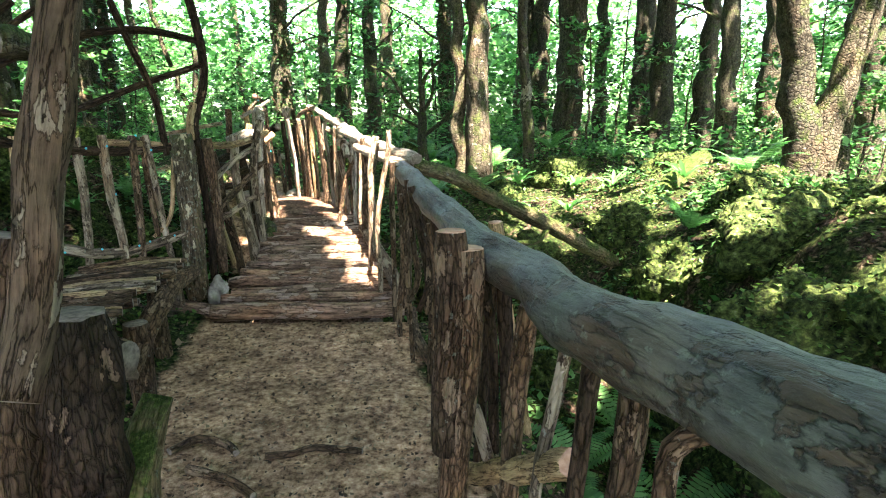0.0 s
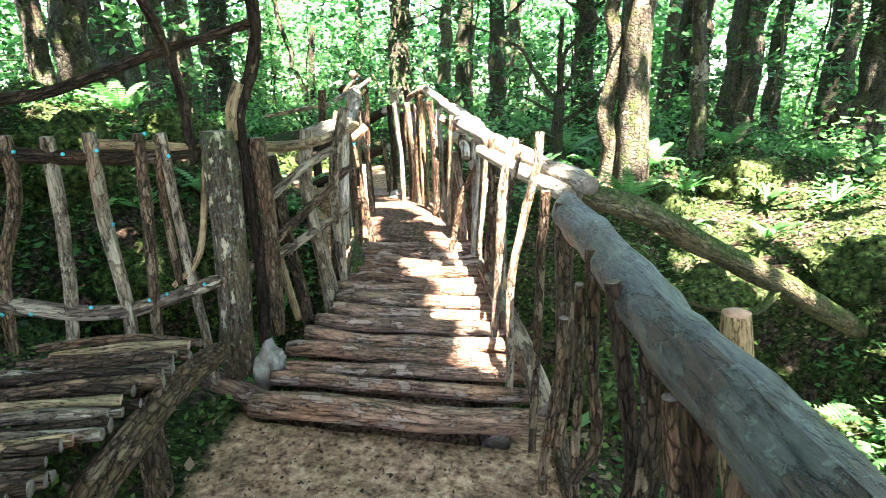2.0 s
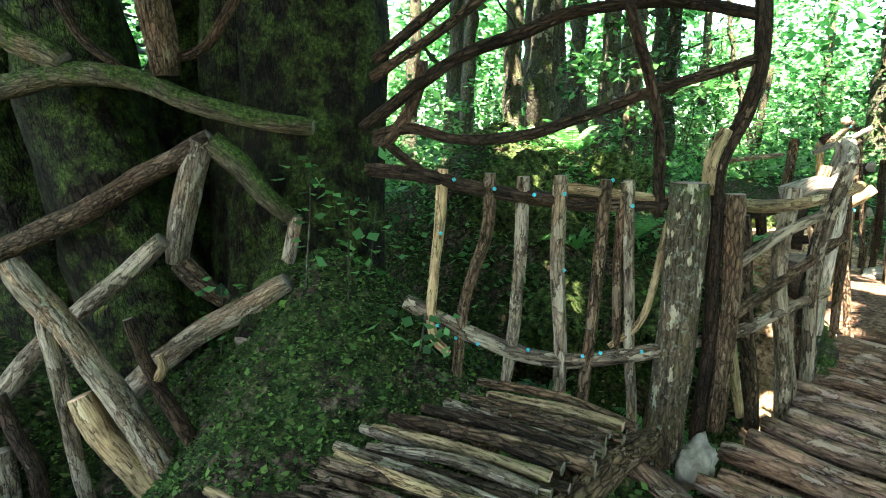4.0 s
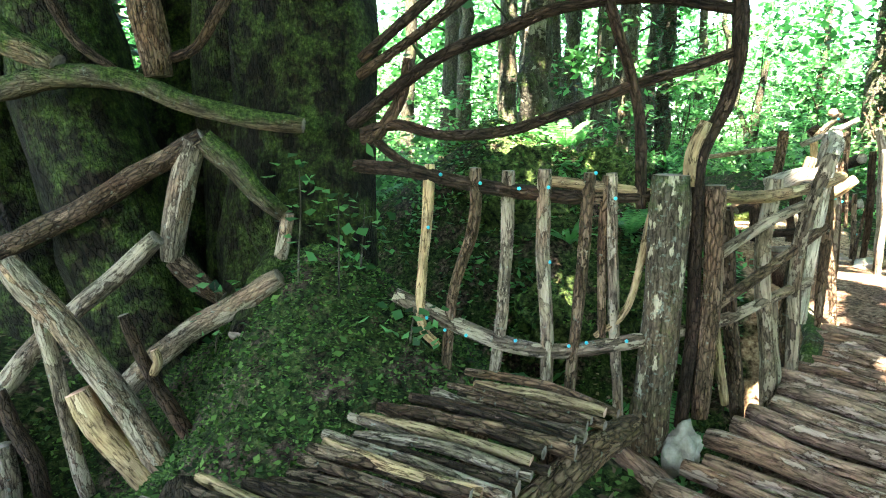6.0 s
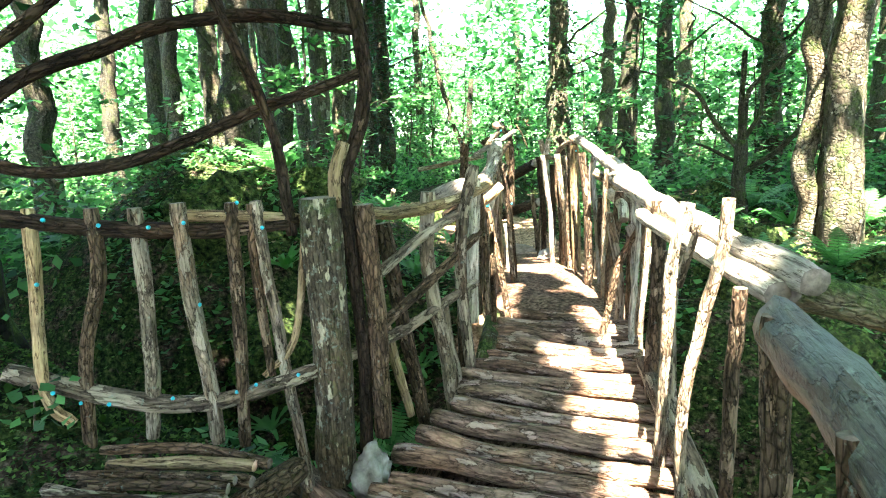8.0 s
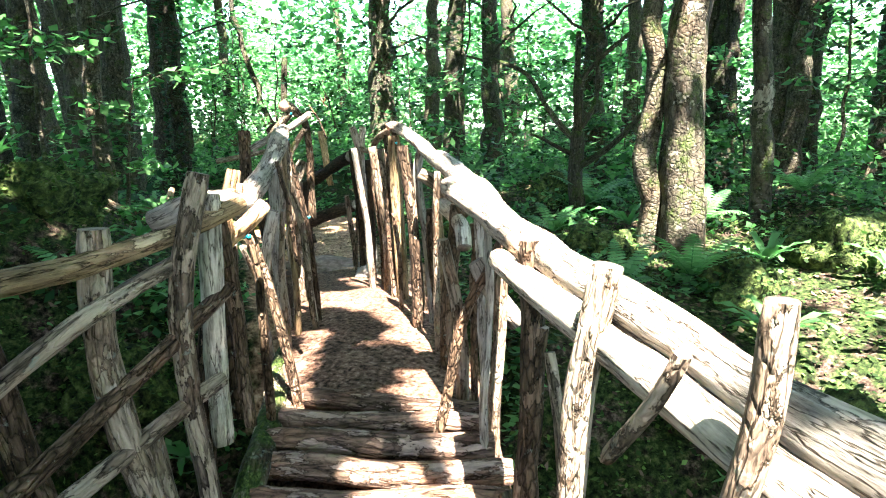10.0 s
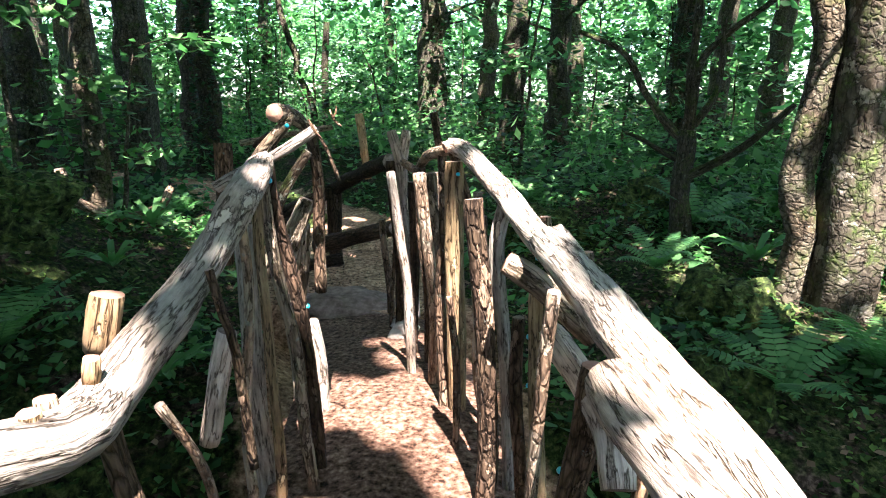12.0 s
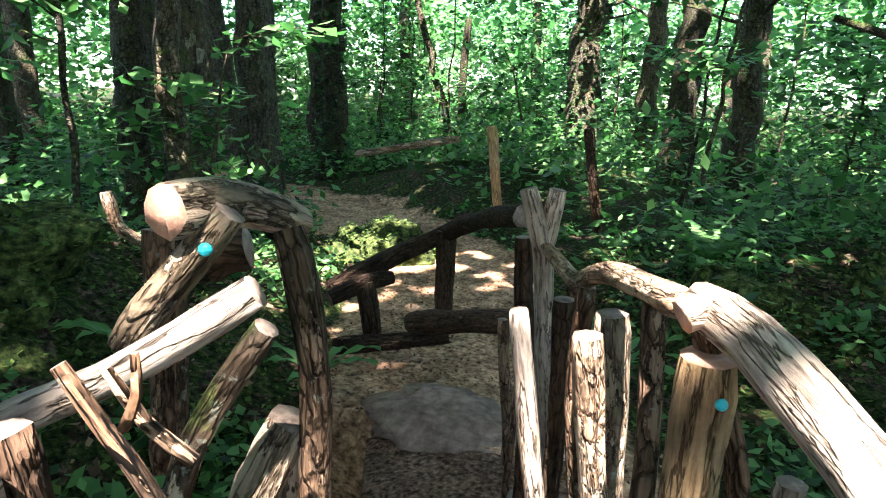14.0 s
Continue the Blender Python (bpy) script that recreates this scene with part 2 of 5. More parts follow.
LITTER = leafy("fallen_leaves", [(0.012, 0.007, 0.004), (0.07, 0.042, 0.025), (0.22, 0.15, 0.09)], 0.1, 0.8)
PIN = material("turquoise_cap")[0]
PIN.node_tree.nodes["Principled BSDF"].inputs["Base Color"].default_value = (0.01, 0.34, 0.38, 1)
PIN.node_tree.nodes["Principled BSDF"].inputs["Roughness"].default_value = 0.3


# ---- builders ----
BASE = {}


def thing(name, base, label, category, group="", kind=""):
    ob = new(name)
    ob.location = base
    ob.empty_display_size = 0.2
    BASE[ob] = Vector(base)
    return tagged(ob, label, category, group, kind)


def link_part(name, me, parent, label=""):
    """A mesh in world coordinates as a part of its thing."""
    ob = new(name, me)
    ob.parent = parent
    ob.matrix_parent_inverse = Matrix.Translation(-BASE.get(parent, Vector()))
    BASE[ob] = Vector()
    if label:
        ob["label"] = label
    return ob


def mesh(name, verts, faces, mats, smooth=True, uvs=None, index=None):
    me = bpy.data.meshes.new(name)
    me.from_pydata(verts, [], faces)
    for m in mats:
        me.materials.append(m)
    if smooth:
        me.polygons.foreach_set("use_smooth", [True] * len(faces))
    if index is not None:
        me.polygons.foreach_set("material_index", index)
    if uvs is not None:
        layer = me.uv_layers.new(name="UVMap")
        li = np.empty(len(me.loops), dtype=np.int32)
        me.loops.foreach_get("vertex_index", li)
        layer.data.foreach_set("uv", np.asarray(uvs, dtype=np.float32)[li].ravel())
    me.update()
    return me


def spline(pts, step):
    """A smooth line through the points, and how far along each new point is (0 to 1)."""
    pts = [Vector(p) for p in pts]
    ext = [2 * pts[0] - pts[1]] + pts + [2 * pts[-1] - pts[-2]]
    out = []
    for a, b, c, d in zip(ext, ext[1:], ext[2:], ext[3:]):
        n = max(2, int((c - b).length / step))
        for i in range(n):
            t = i / n
            out.append(0.5 * (2 * b + (c - a) * t + (2 * a - 5 * b + 4 * c - d) * t * t + (3 * b - a - 3 * c + d) * t ** 3))
    return out + [pts[-1]]


SEED = [0]


def tube(pts, r0, r1, sides=10, step=0.06, rough=0.2, wobble=0.018, flare=0.0, flute=0.0):
    """A log: a tapered, lumpy sweep with closed ends. Gives vertices, faces, uvs and which faces are sawn ends."""
    SEED[0] += 1
    s = SEED[0] * 3.71
    line = spline(pts, step)
    n = len(line)
    verts, uvs, faces, index = [], [], [], []
    ref = Vector((0.3, 0.9, 0.1)) if abs((line[-1] - line[0]).normalized().y) < 0.8 else Vector((1, 0, 0.2))
    run = 0.0
    for i, p in enumerate(line):
        d = (line[min(i + 1, n - 1)] - line[max(i - 1, 0)]).normalized()
        u = d.cross(ref).normalized()
        v = d.cross(u)
        f = i / (n - 1)
        if i:
            run += (p - line[i - 1]).length
        r = r0 + (r1 - r0) * f
        if flare:
            r *= 1 + flare * f ** 6
        q = p + wobble * Vector((noise.noise((s, run * 2.2, 0)), noise.noise((s, run * 2.2, 5)), noise.noise((s, run * 2.2, 9)) * 0.5))
        for k in range(sides + 1):
            a = 2 * math.pi * (k % sides) / sides
            c, e = math.cos(a), math.sin(a)
            lump = rough * (noise.noise((c * 1.1 + s, e * 1.1, run * 3.0)) + 0.6 * noise.noise((c * 2.5 + s, e * 2.5, run * 9.0)))
            if flute:
                lump += flute * (0.35 + f ** 3) * math.sin(a * 5 + s + 0.6 * math.sin(a * 2 + s))
            rr = r * (1 + lump) * (0.9 if i in (0, n - 1) else 1)
            verts.append(q + u * c * rr + v * e * rr)
            uvs.append((k / sides * 2 * math.pi * r0 + s, run))
    w = sides + 1
    for i in range(n - 1):
        for k in range(sides):
            faces.append((i * w + k, i * w + k + 1, (i + 1) * w + k + 1, (i + 1) * w + k))
            index.append(0)
    for i in (0, n - 1):
        o = i * w
        c = len(verts)
        verts.append(sum((verts[o + k] for k in range(sides)), Vector()) / sides)
        uvs.append((s, 0))
        for k in range(sides):
            faces.append((c, o + k + 1, o + k) if i == 0 else (c, o + k, o + k + 1))
            index.append(1)
    return verts, faces, uvs, index


def joined(tubes):
    V, Fc, U, I = [], [], [], []
    for v, f, u, i in tubes:
        o = len(V)
        V += v
        Fc += [tuple(a + o for a in q) for q in f]
        U += u
        I += i
    return V, Fc, U, I


LABELS = {"broken_stub": "splintered orange-brown broken stub", "cut_log": "sawn log with a pinkish end"}


def log(parent, name, pts, r0, r1, mat, end=None, sides=10, label="", **kw):
    end = end or (CUT if mat in (PALE,) or name in ("cut_log", "stub", "knob_log", "stub_post") else CUT_OLD)
    if r0 > 0.05:
        sides = 14
    v, f, u, i = tube(pts, r0, r1, sides, step=max(0.035, r0 * 1.1), **kw)
    ob = link_part(name, mesh(name, v, f, [mat, end], uvs=u, index=i), parent, label or LABELS.get(name, ""))
    return ob


def leaves(centres, size, spread=0.35, length=1.6):
    """Small pointed leaves, each a folded pair of triangles, turned at random about the given centres."""
    c = np.asarray(centres, dtype=np.float64)
    n = len(c)
    rng = np.random
    a = rng.normal(size=(n, 3))
    a[:, 2] *= 0.45
    a /= np.linalg.norm(a, axis=1)[:, None]
    up = rng.normal(size=(n, 3)) * spread + np.array([0, 0, 1.0])
    b = np.cross(a, up)
    b /= np.linalg.norm(b, axis=1)[:, None]
    nn = np.cross(a, b)
    s = size * rng.uniform(0.6, 1.35, n)[:, None]
    v = np.empty((n, 4, 3))
    v[:, 0] = c - a * s * length * 0.5
    v[:, 1] = c + b * s * 0.5 + nn * s * 0.12
    v[:, 2] = c + a * s * length * 0.5
    v[:, 3] = c - b * s * 0.5 + nn * s * 0.12
    return v.reshape(-1, 3), np.arange(4 * n).reshape(-1, 4)


def leaf_mesh(name, centres, size, mat, **kw):
    v, q = leaves(centres, size, **kw)
    me = bpy.data.meshes.new(name)
    me.vertices.add(len(v))
    me.vertices.foreach_set("co", v.ravel())
    me.loops.add(q.size)
    me.loops.foreach_set("vertex_index", q.ravel())
    me.polygons.add(len(q))
    me.polygons.foreach_set("loop_start", np.arange(0, q.size, 4))
    me.polygons.foreach_set("loop_total", np.full(len(q), 4))
    me.materials.append(mat)
    me.update(calc_edges=True)
    return me


# ---- plan ----
WAY = [(0.1, -6, 0.0), (-0.45, -1, 0.0), (-0.6, 2, -0.03), (-0.95, 3.6, 0.0), (-1.05, 4.4, 0.05), (-1.1, 4.8, 0.22), (-1.12, 5.3, 0.38), (-1.32, 6.1, 0.53), (-1.75, 7.3, 0.57),
       (-2.25, 8.5, 0.46), (-2.75, 9.35, 0.34), (-3.5, 10.6, 0.26), (-4.2, 12.2, 0.28), (-6.5, 13.6, 0.3), (-12, 14.5, 0.4)]
RAVINE = [(-9, 3.6), (-5.2, 5.2), (-3.2, 6.3), (-1.2, 6.4), (0.7, 6.2), (1.5, 4.6), (1.7, 2.6), (2.0, -1), (2.4, -7)]


def near(line, x, y):
    """Distance to a line in plan, and its height there where it has one."""
    best = (1e9, 0.0)
    for a, b in zip(line, line[1:]):
        dx, dy = b[0] - a[0], b[1] - a[1]
        t = max(0.0, min(1.0, ((x - a[0]) * dx + (y - a[1]) * dy) / (dx * dx + dy * dy)))
        d = math.hypot(x - a[0] - t * dx, y - a[1] - t * dy)
        if d < best[0]:
            best = (d, a[2] + t * (b[2] - a[2]) if len(a) > 2 else 0.0)
    return best


def smooth(a, b, x):
    t = max(0.0, min(1.0, (x - a) / (b - a)))
    return t * t * (3 - 2 * t)


MOUNDS = [(-3.42, 3.68, 0.66, 0.75), (-5.7, 7.4, 1.6, 0.75), (-5.6, 9.6, 1.4, 0.35), (3.1, 5.0, 1.3, 0.55), (3.9, 7.4, 1.6, 0.55), (2.9, 2.2, 1.2, 0.1), (0.2, 11.5, 1.8, 0.35),
          (-1.0, 12.5, 1.3, 0.5), (-5.2, 15.5, 2.2, 0.5), (2.6, 11.0, 1.8, 0.5),
          (2.8, 4.0, 0.95, 0.7), (1.15, 5.6, 0.5, 0.9), (1.5, 2.6, 0.45, 0.7), (-5.1, 7.0, 1.7, 0.85), (0.1, 5.6, 0.5, 1.0), (-3.75, 2.45, 0.62, -0.55)]


def height(x, y):
    far = math.hypot(x + 1, y - 5)
    h = 0.22 + 0.9 * smooth(9, 34, far) + 0.10 * smooth(6, 10, far)
    h += 0.22 * noise.noise((x * 0.45, y * 0.45, 1.3)) + 0.10 * noise.noise((x * 1.3, y * 1.3, 7.1)) + 0.035 * noise.noise((x * 4, y * 4, 3.0))
    dr, _ = near(RAVINE, x, y)
    h -= 1.75 * math.exp(-(dr / 1.25) ** 2)
    for mx, my, mr, mh in MOUNDS:
        h += mh * math.exp(-((x - mx) ** 2 + (y - my) ** 2) / (mr * mr))
    dw, wz = near(WAY, x, y)
    if not 4.35 < y < 9.1:
        half = 0.85 if y < 5 else 0.7
        k = 1 - smooth(half, half + 0.55, dw)
        h += k * (wz + 0.012 * noise.noise((x * 6, y * 6, 2)) - h)
    else:
        k = 1 - smooth(0.35, 0.8, dw)
        h -= k * max(0.0, h - (wz - 0.35))
    return h


def ground():
    xs = np.concatenate([np.linspace(-70, -13, 24), np.arange(-12, -6, 0.4), np.arange(-6, 5, 0.1), np.arange(5, 10, 0.4), np.linspace(10.5, 70, 24)])
    ys = np.concatenate([np.linspace(-60, -5, 20), np.arange(-4.5, 0.5, 0.35), np.arange(0.5, 13, 0.1), np.arange(13, 22, 0.4), np.linspace(22.5, 90, 26)])
    verts = [(x, y, height(x, y)) for y in ys for x in xs]
    w = len(xs)
    faces = [(j * w + i, j * w + i + 1, (j + 1) * w + i + 1, (j + 1) * w + i) for j in range(len(ys) - 1) for i in range(w - 1)]
    me = mesh("ground", verts, faces, [GROUND])
    att = me.attributes.new("trodden", "FLOAT", "POINT")
    att.data.foreach_set("value", [0.75 * (1 - smooth(0.55, 1.05, near(WAY, v[0], v[1])[0])) for v in verts])
    return tagged(new("ground", me), "mossy forest floor with leaf litter and a trodden brown path", "ground", kind="structure")


GROUND_OB = ground()


def bridge_path():
    """The earth that lies on the bridge beyond the logs."""
    line = [Vector(p) for p in WAY if 4.3 < p[1] < 9.5]
    pts = spline(line, 0.12)
    verts, faces = [], []
    m = 9
    for i, p in enumerate(pts):
        d = (pts[min(i + 1, len(pts) - 1)] - pts[max(i - 1, 0)]).normalized()
        s = Vector((d.y, -d.x, 0))
        for k in range(m):
            f = 2 * k / (m - 1) - 1
            q = p + s * f * 0.47
            z = p.z - 0.02 - 0.05 * f * f + 0.018 * noise.noise((q.x * 7, q.y * 7, 4)) if p.y > 5.95 else p.z - 0.11
            verts.append((q.x, q.y, z))
        verts.append((p.x + s.x * 0.44, p.y + s.y * 0.44, p.z - 0.34))
        verts.append((p.x - s.x * 0.44, p.y - s.y * 0.44, p.z - 0.34))
    w = m + 2
    for i in range(len(pts) - 1):
        for k in range(w):
            a, b = i * w + k, i * w + (k + 1) % w
            faces.append((b, a, a + w, b + w))
    for o in (0, (len(pts) - 1) * w):
        faces.append(tuple(o + k for k in range(w)))
    tagged(new("path", mesh("path", verts, faces, [DIRT])), "trodden red-brown earth path on the bridge", "path", kind="structure")


bridge_path()


# ---- bridge deck ----
deck = thing("log_bridge", (-1.05, 4.4, 0.0), "rustic footbridge deck of brown round logs laid crosswise", "bridge")


def deck_logs():
    y, k = 4.42, 0
    while y < 6.25:
        f = (y - 4.4) / 1.85
        left, right = -1.82 + 0.16 * min(1, f * 2.2) - 0.02 * f, -0.30 - 0.66 * f
        z = np.interp(y, [4.4, 4.6, 4.84, 5.3, 6.1, 6.3], [0.125, 0.16, 0.245, 0.395, 0.545, 0.56])
        r = 0.072 if k == 0 else random.uniform(0.036, 0.054)
        skew = random.uniform(-0.03, 0.03) + 0.05
        a = left + random.uniform(-0.05, 0.05)
        b = right + random.uniform(-0.05, 0.05)
        mid = (a + b) / 2
        log(deck, "deck_log", [(a, y + 0.02 - skew, z - r * 0.35), (mid, y + random.uniform(-0.02, 0.02), z - r * 0.35 + random.uniform(-0.008, 0.008)), (b, y + skew, z - r * 0.35)],
            r, r * random.uniform(0.8, 1.05), DECK, sides=12, rough=0.16, wobble=0.045)
        y += r * 2.05 + random.uniform(0.008, 0.03)
        k += 1
    log(deck, "end_log", [(-2.2, 4.62, 0.09), (-2.0, 4.52, 0.085), (-1.78, 4.44, 0.08)], 0.075, 0.075, DECK)
    for x0, x1 in ((-1.62, -1.60), (-0.55, -0.98)):
        log(deck, "bearer", [(x0, 4.45, -0.04), ((x0 + x1) / 2, 5.3, 0.26), (x1, 6.3, 0.42)], 0.08, 0.07, BARK)


deck_logs()

# ---- fences ----
front_fence = thing("rustic_fence", (-2.3, 4.2, 0.0), "rustic fence of crooked brown posts with curved branches above it", "fence")
log(front_fence, "fence_post", [(-2.72, 3.84, 1.47), (-2.72, 3.83, 1.19), (-2.74, 3.82, 0.75), (-2.68, 3.87, 0.62)], 0.025, 0.023, PALE)
log(front_fence, "fence_post", [(-2.56, 3.98, 1.46), (-2.57, 3.98, 1.21), (-2.63, 3.92, 0.87), (-2.65, 3.90, 0.44)], 0.029, 0.026, BARK)
log(front_fence, "fence_post", [(-2.46, 4.08, 1.45), (-2.46, 4.09, 1.13), (-2.46, 4.08, 0.83), (-2.48, 4.06, 0.51)], 0.030, 0.027, WEATHERED)
log(front_fence, "fence_post", [(-2.35, 4.19, 1.46), (-2.34, 4.20, 1.12), (-2.32, 4.22, 0.82), (-2.30, 4.24, 0.44)], 0.034, 0.031, WEATHERED)
log(front_fence, "fence_post", [(-2.20, 4.33, 1.45), (-2.21, 4.33, 1.06), (-2.23, 4.31, 0.41)], 0.029, 0.026, BARK)
log(front_fence, "fence_post", [(-2.14, 4.39, 1.45), (-2.11, 4.43, 0.90), (-2.05, 4.49, 0.13)], 0.026, 0.024, WEATHERED)
log(front_fence, "fence_post", [(-2.15, 4.38, 1.44), (-2.15, 4.39, 1.01), (-2.13, 4.41, 0.70)], 0.022, 0.019, BARK)
log(front_fence, "corner_post", [(-1.96, 4.57, 1.45), (-1.95, 4.58, 0.89), (-1.95, 4.58, 0.16)], 0.085, 0.087, BARK_WORN)
log(front_fence, "fence_post", [(-1.85, 4.68, 2.43), (-1.80, 4.72, 2.01), (-1.82, 4.71, 1.76), (-1.88, 4.65, 1.52), (-1.87, 4.66, 1.25), (-1.85, 4.68, 0.78), (-1.86, 4.67, 0.28)], 0.032, 0.029, DARK)
log(front_fence, "fence_post", [(-2.23, 4.31, 2.35), (-2.11, 4.42, 1.87), (-2.06, 4.47, 1.57), (-2.04, 4.49, 1.30)], 0.024, 0.025, DARK)
log(front_fence, "broken_stub", [(-1.88, 4.65, 1.67), (-1.91, 4.62, 1.54), (-1.91, 4.62, 1.40)], 0.029, 0.032, PALE)
log(front_fence, "fence_post", [(-1.82, 4.71, 1.41), (-1.80, 4.73, 0.88), (-1.80, 4.73, 0.33)], 0.047, 0.042, BARK)
log(front_fence, "fence_post", [(-2.01, 4.53, 1.30), (-2.06, 4.47, 0.85), (-2.16, 4.38, 0.70)], 0.017, 0.015, PALE)
log(front_fence, "fence_rail", [(-3.01, 3.64, 1.45), (-2.77, 3.80, 1.43), (-2.55, 4.00, 1.38), (-2.28, 4.26, 1.34), (-2.02, 4.51, 1.35)], 0.035, 0.031, DARK)
log(front_fence, "fence_rail", [(-2.35, 4.19, 1.41), (-2.18, 4.36, 1.39), (-2.01, 4.53, 1.36)], 0.026, 0.023, PALE)
log(front_fence, "fence_rail", [(-2.85, 3.75, 0.85), (-2.58, 3.97, 0.70), (-2.30, 4.24, 0.62), (-1.99, 4.54, 0.70)], 0.039, 0.035, WEATHERED)
log(front_fence, "branch", [(-3.03, 3.62, 1.63), (-2.70, 3.85, 1.92), (-2.49, 4.06, 2.04), (-2.33, 4.21, 2.13), (-2.07, 4.47, 2.17), (-1.79, 4.74, 2.12)], 0.030, 0.025, DARK)
log(front_fence, "branch", [(-2.98, 3.65, 1.60), (-2.85, 3.75, 1.64), (-2.67, 3.88, 1.60), (-2.47, 4.07, 1.62), (-2.31, 4.23, 1.70), (-2.07, 4.46, 1.83), (-1.78, 4.75, 1.97)], 0.026, 0.022, DARK)
log(front_fence, "branch", [(-2.80, 3.78, 1.92), (-2.81, 3.77, 1.81), (-2.85, 3.75, 1.70), (-2.92, 3.70, 1.59), (-2.98, 3.66, 1.57)], 0.025, 0.029, DARK)
log(front_fence, "branch", [(-2.98, 3.65, 1.92), (-2.81, 3.77, 2.08), (-2.63, 3.92, 2.28)], 0.025, 0.022, DARK)
log(front_fence, "branch", [(-2.99, 3.65, 1.85), (-2.76, 3.81, 2.03), (-2.52, 4.02, 2.26)], 0.023, 0.020, DARK)
log(front_fence, "branch", [(-2.96, 3.67, 1.60), (-2.89, 3.72, 1.53), (-2.79, 3.79, 1.46)], 0.023, 0.021, DARK)
bridge_fence_left = thing("bridge_rail", (-1.8, 5.3, 0.0), "rough log railing of the bridge with crowded leaning posts", "railing", "bridge railings")
log(bridge_fence_left, "fence_post", [(-1.79, 5.24, 1.42), (-1.80, 5.23, 1.05), (-1.74, 5.27, 0.62), (-1.68, 5.31, 0.10)], 0.041, 0.039, WEATHERED)
log(bridge_fence_left, "fence_post", [(-1.90, 4.97, 1.29), (-1.86, 5.00, 0.95), (-1.80, 5.05, 0.53), (-1.76, 5.08, 0.24)], 0.039, 0.035, BARK)
log(bridge_fence_left, "fence_post", [(-1.87, 4.92, 0.79), (-1.83, 4.95, 0.56), (-1.79, 4.98, 0.32)], 0.026, 0.023, PALE)
log(bridge_fence_left, "fence_post", [(-1.76, 5.31, 0.83), (-1.73, 5.33, 0.60), (-1.69, 5.36, 0.33)], 0.030, 0.027, WEATHERED)
log(bridge_fence_left, "fence_post", [(-1.63, 5.47, 1.54), (-1.69, 5.43, 1.24), (-1.70, 5.43, 0.91), (-1.66, 5.45, 0.42)], 0.034, 0.031, WEATHERED)
log(bridge_fence_left, "fence_post", [(-1.68, 5.63, 1.44), (-1.65, 5.65, 1.06), (-1.64, 5.65, 0.68)], 0.025, 0.022, BARK)
log(bridge_fence_left, "fence_rail", [(-1.91, 4.68, 1.37), (-1.82, 4.98, 1.34), (-1.73, 5.33, 1.35), (-1.64, 5.70, 1.42)], 0.030, 0.027, PALE)
log(bridge_fence_left, "fence_rail", [(-1.88, 4.78, 1.04), (-1.78, 5.12, 1.20), (-1.69, 5.48, 1.30)], 0.027, 0.024, WEATHERED)
log(bridge_fence_left, "fence_rail", [(-1.88, 4.78, 0.79), (-1.78, 5.11, 0.93), (-1.66, 5.65, 1.18)], 0.028, 0.025, BARK)
log(bridge_fence_left, "fence_rail", [(-1.93, 4.63, 0.73), (-1.81, 5.02, 0.77), (-1.67, 5.57, 0.88)], 0.029, 0.026, WEATHERED)
log(bridge_fence_left, "kerb_log", [(-2.09, 6.87, 0.43), (-1.65, 5.68, 0.48), (-1.68, 5.53, 0.21)], 0.058, 0.052, BARK_WORN)
approach_fence = thing("approach_rail", (0.1, 2.4, 0.0), "railing with one thick smooth grey log on rough posts", "railing")
log(approach_fence, "handrail_log", [(-0.28, 4.16, 1.21), (-0.07, 3.21, 1.14), (0.14, 2.23, 1.10), (0.28, 1.61, 1.10), (0.36, 1.22, 1.13), (0.43, 0.91, 1.16), (0.46, 0.74, 1.18), (0.50, 0.56, 1.20), (0.55, 0.32, 1.21)], 0.062, 0.094, GREY_SMOOTH, rough=0.26, wobble=0.04)
log(approach_fence, "stub_post", [(0.08, 1.88, 1.16), (0.07, 1.88, 0.81), (0.03, 1.88, 0.36), (0.02, 1.88, 0.06)], 0.064, 0.054, BARK)
log(approach_fence, "stub_post", [(0.02, 1.86, 1.22), (0.02, 1.86, 0.86), (0.00, 1.86, 0.44)], 0.054, 0.048, BARK)
log(approach_fence, "fence_post", [(0.27, 1.80, 0.99), (0.23, 1.81, 0.60), (0.21, 1.81, 0.25)], 0.036, 0.032, BARK)
log(approach_fence, "fence_post", [(0.34, 1.52, 1.02), (0.29, 1.53, 0.71), (0.25, 1.54, 0.36)], 0.020, 0.018, WEATHERED)
log(approach_fence, "fence_post", [(0.36, 1.29, 1.08), (0.34, 1.30, 0.87), (0.31, 1.31, 0.59)], 0.025, 0.022, DARK)
log(approach_fence, "fence_post", [(0.39, 1.13, 1.09), (0.38, 1.13, 0.94), (0.36, 1.14, 0.71)], 0.032, 0.029, BARK)
log(approach_fence, "fence_post", [(0.49, 0.94, 1.06), (0.41, 0.98, 0.99), (0.40, 0.99, 0.82)], 0.024, 0.022, BARK)
log(approach_fence, "fence_post", [(0.15, 2.07, 1.03), (0.18, 2.07, 0.68), (0.20, 2.07, 0.31)], 0.022, 0.020, DARK)
log(approach_fence, "fence_post", [(0.10, 2.07, 0.50), (0.18, 2.06, 0.24), (0.27, 2.05, 0.03)], 0.028, 0.025, WEATHERED)
log(approach_fence, "low_rail", [(-0.04, 3.08, -0.46), (0.22, 1.86, 0.37), (0.32, 1.38, 0.70)], 0.049, 0.044, PALE)
log(approach_fence, "fence_post", [(-0.28, 4.08, 1.24), (-0.26, 4.08, 0.81), (-0.26, 4.08, 0.23)], 0.038, 0.035, BARK)
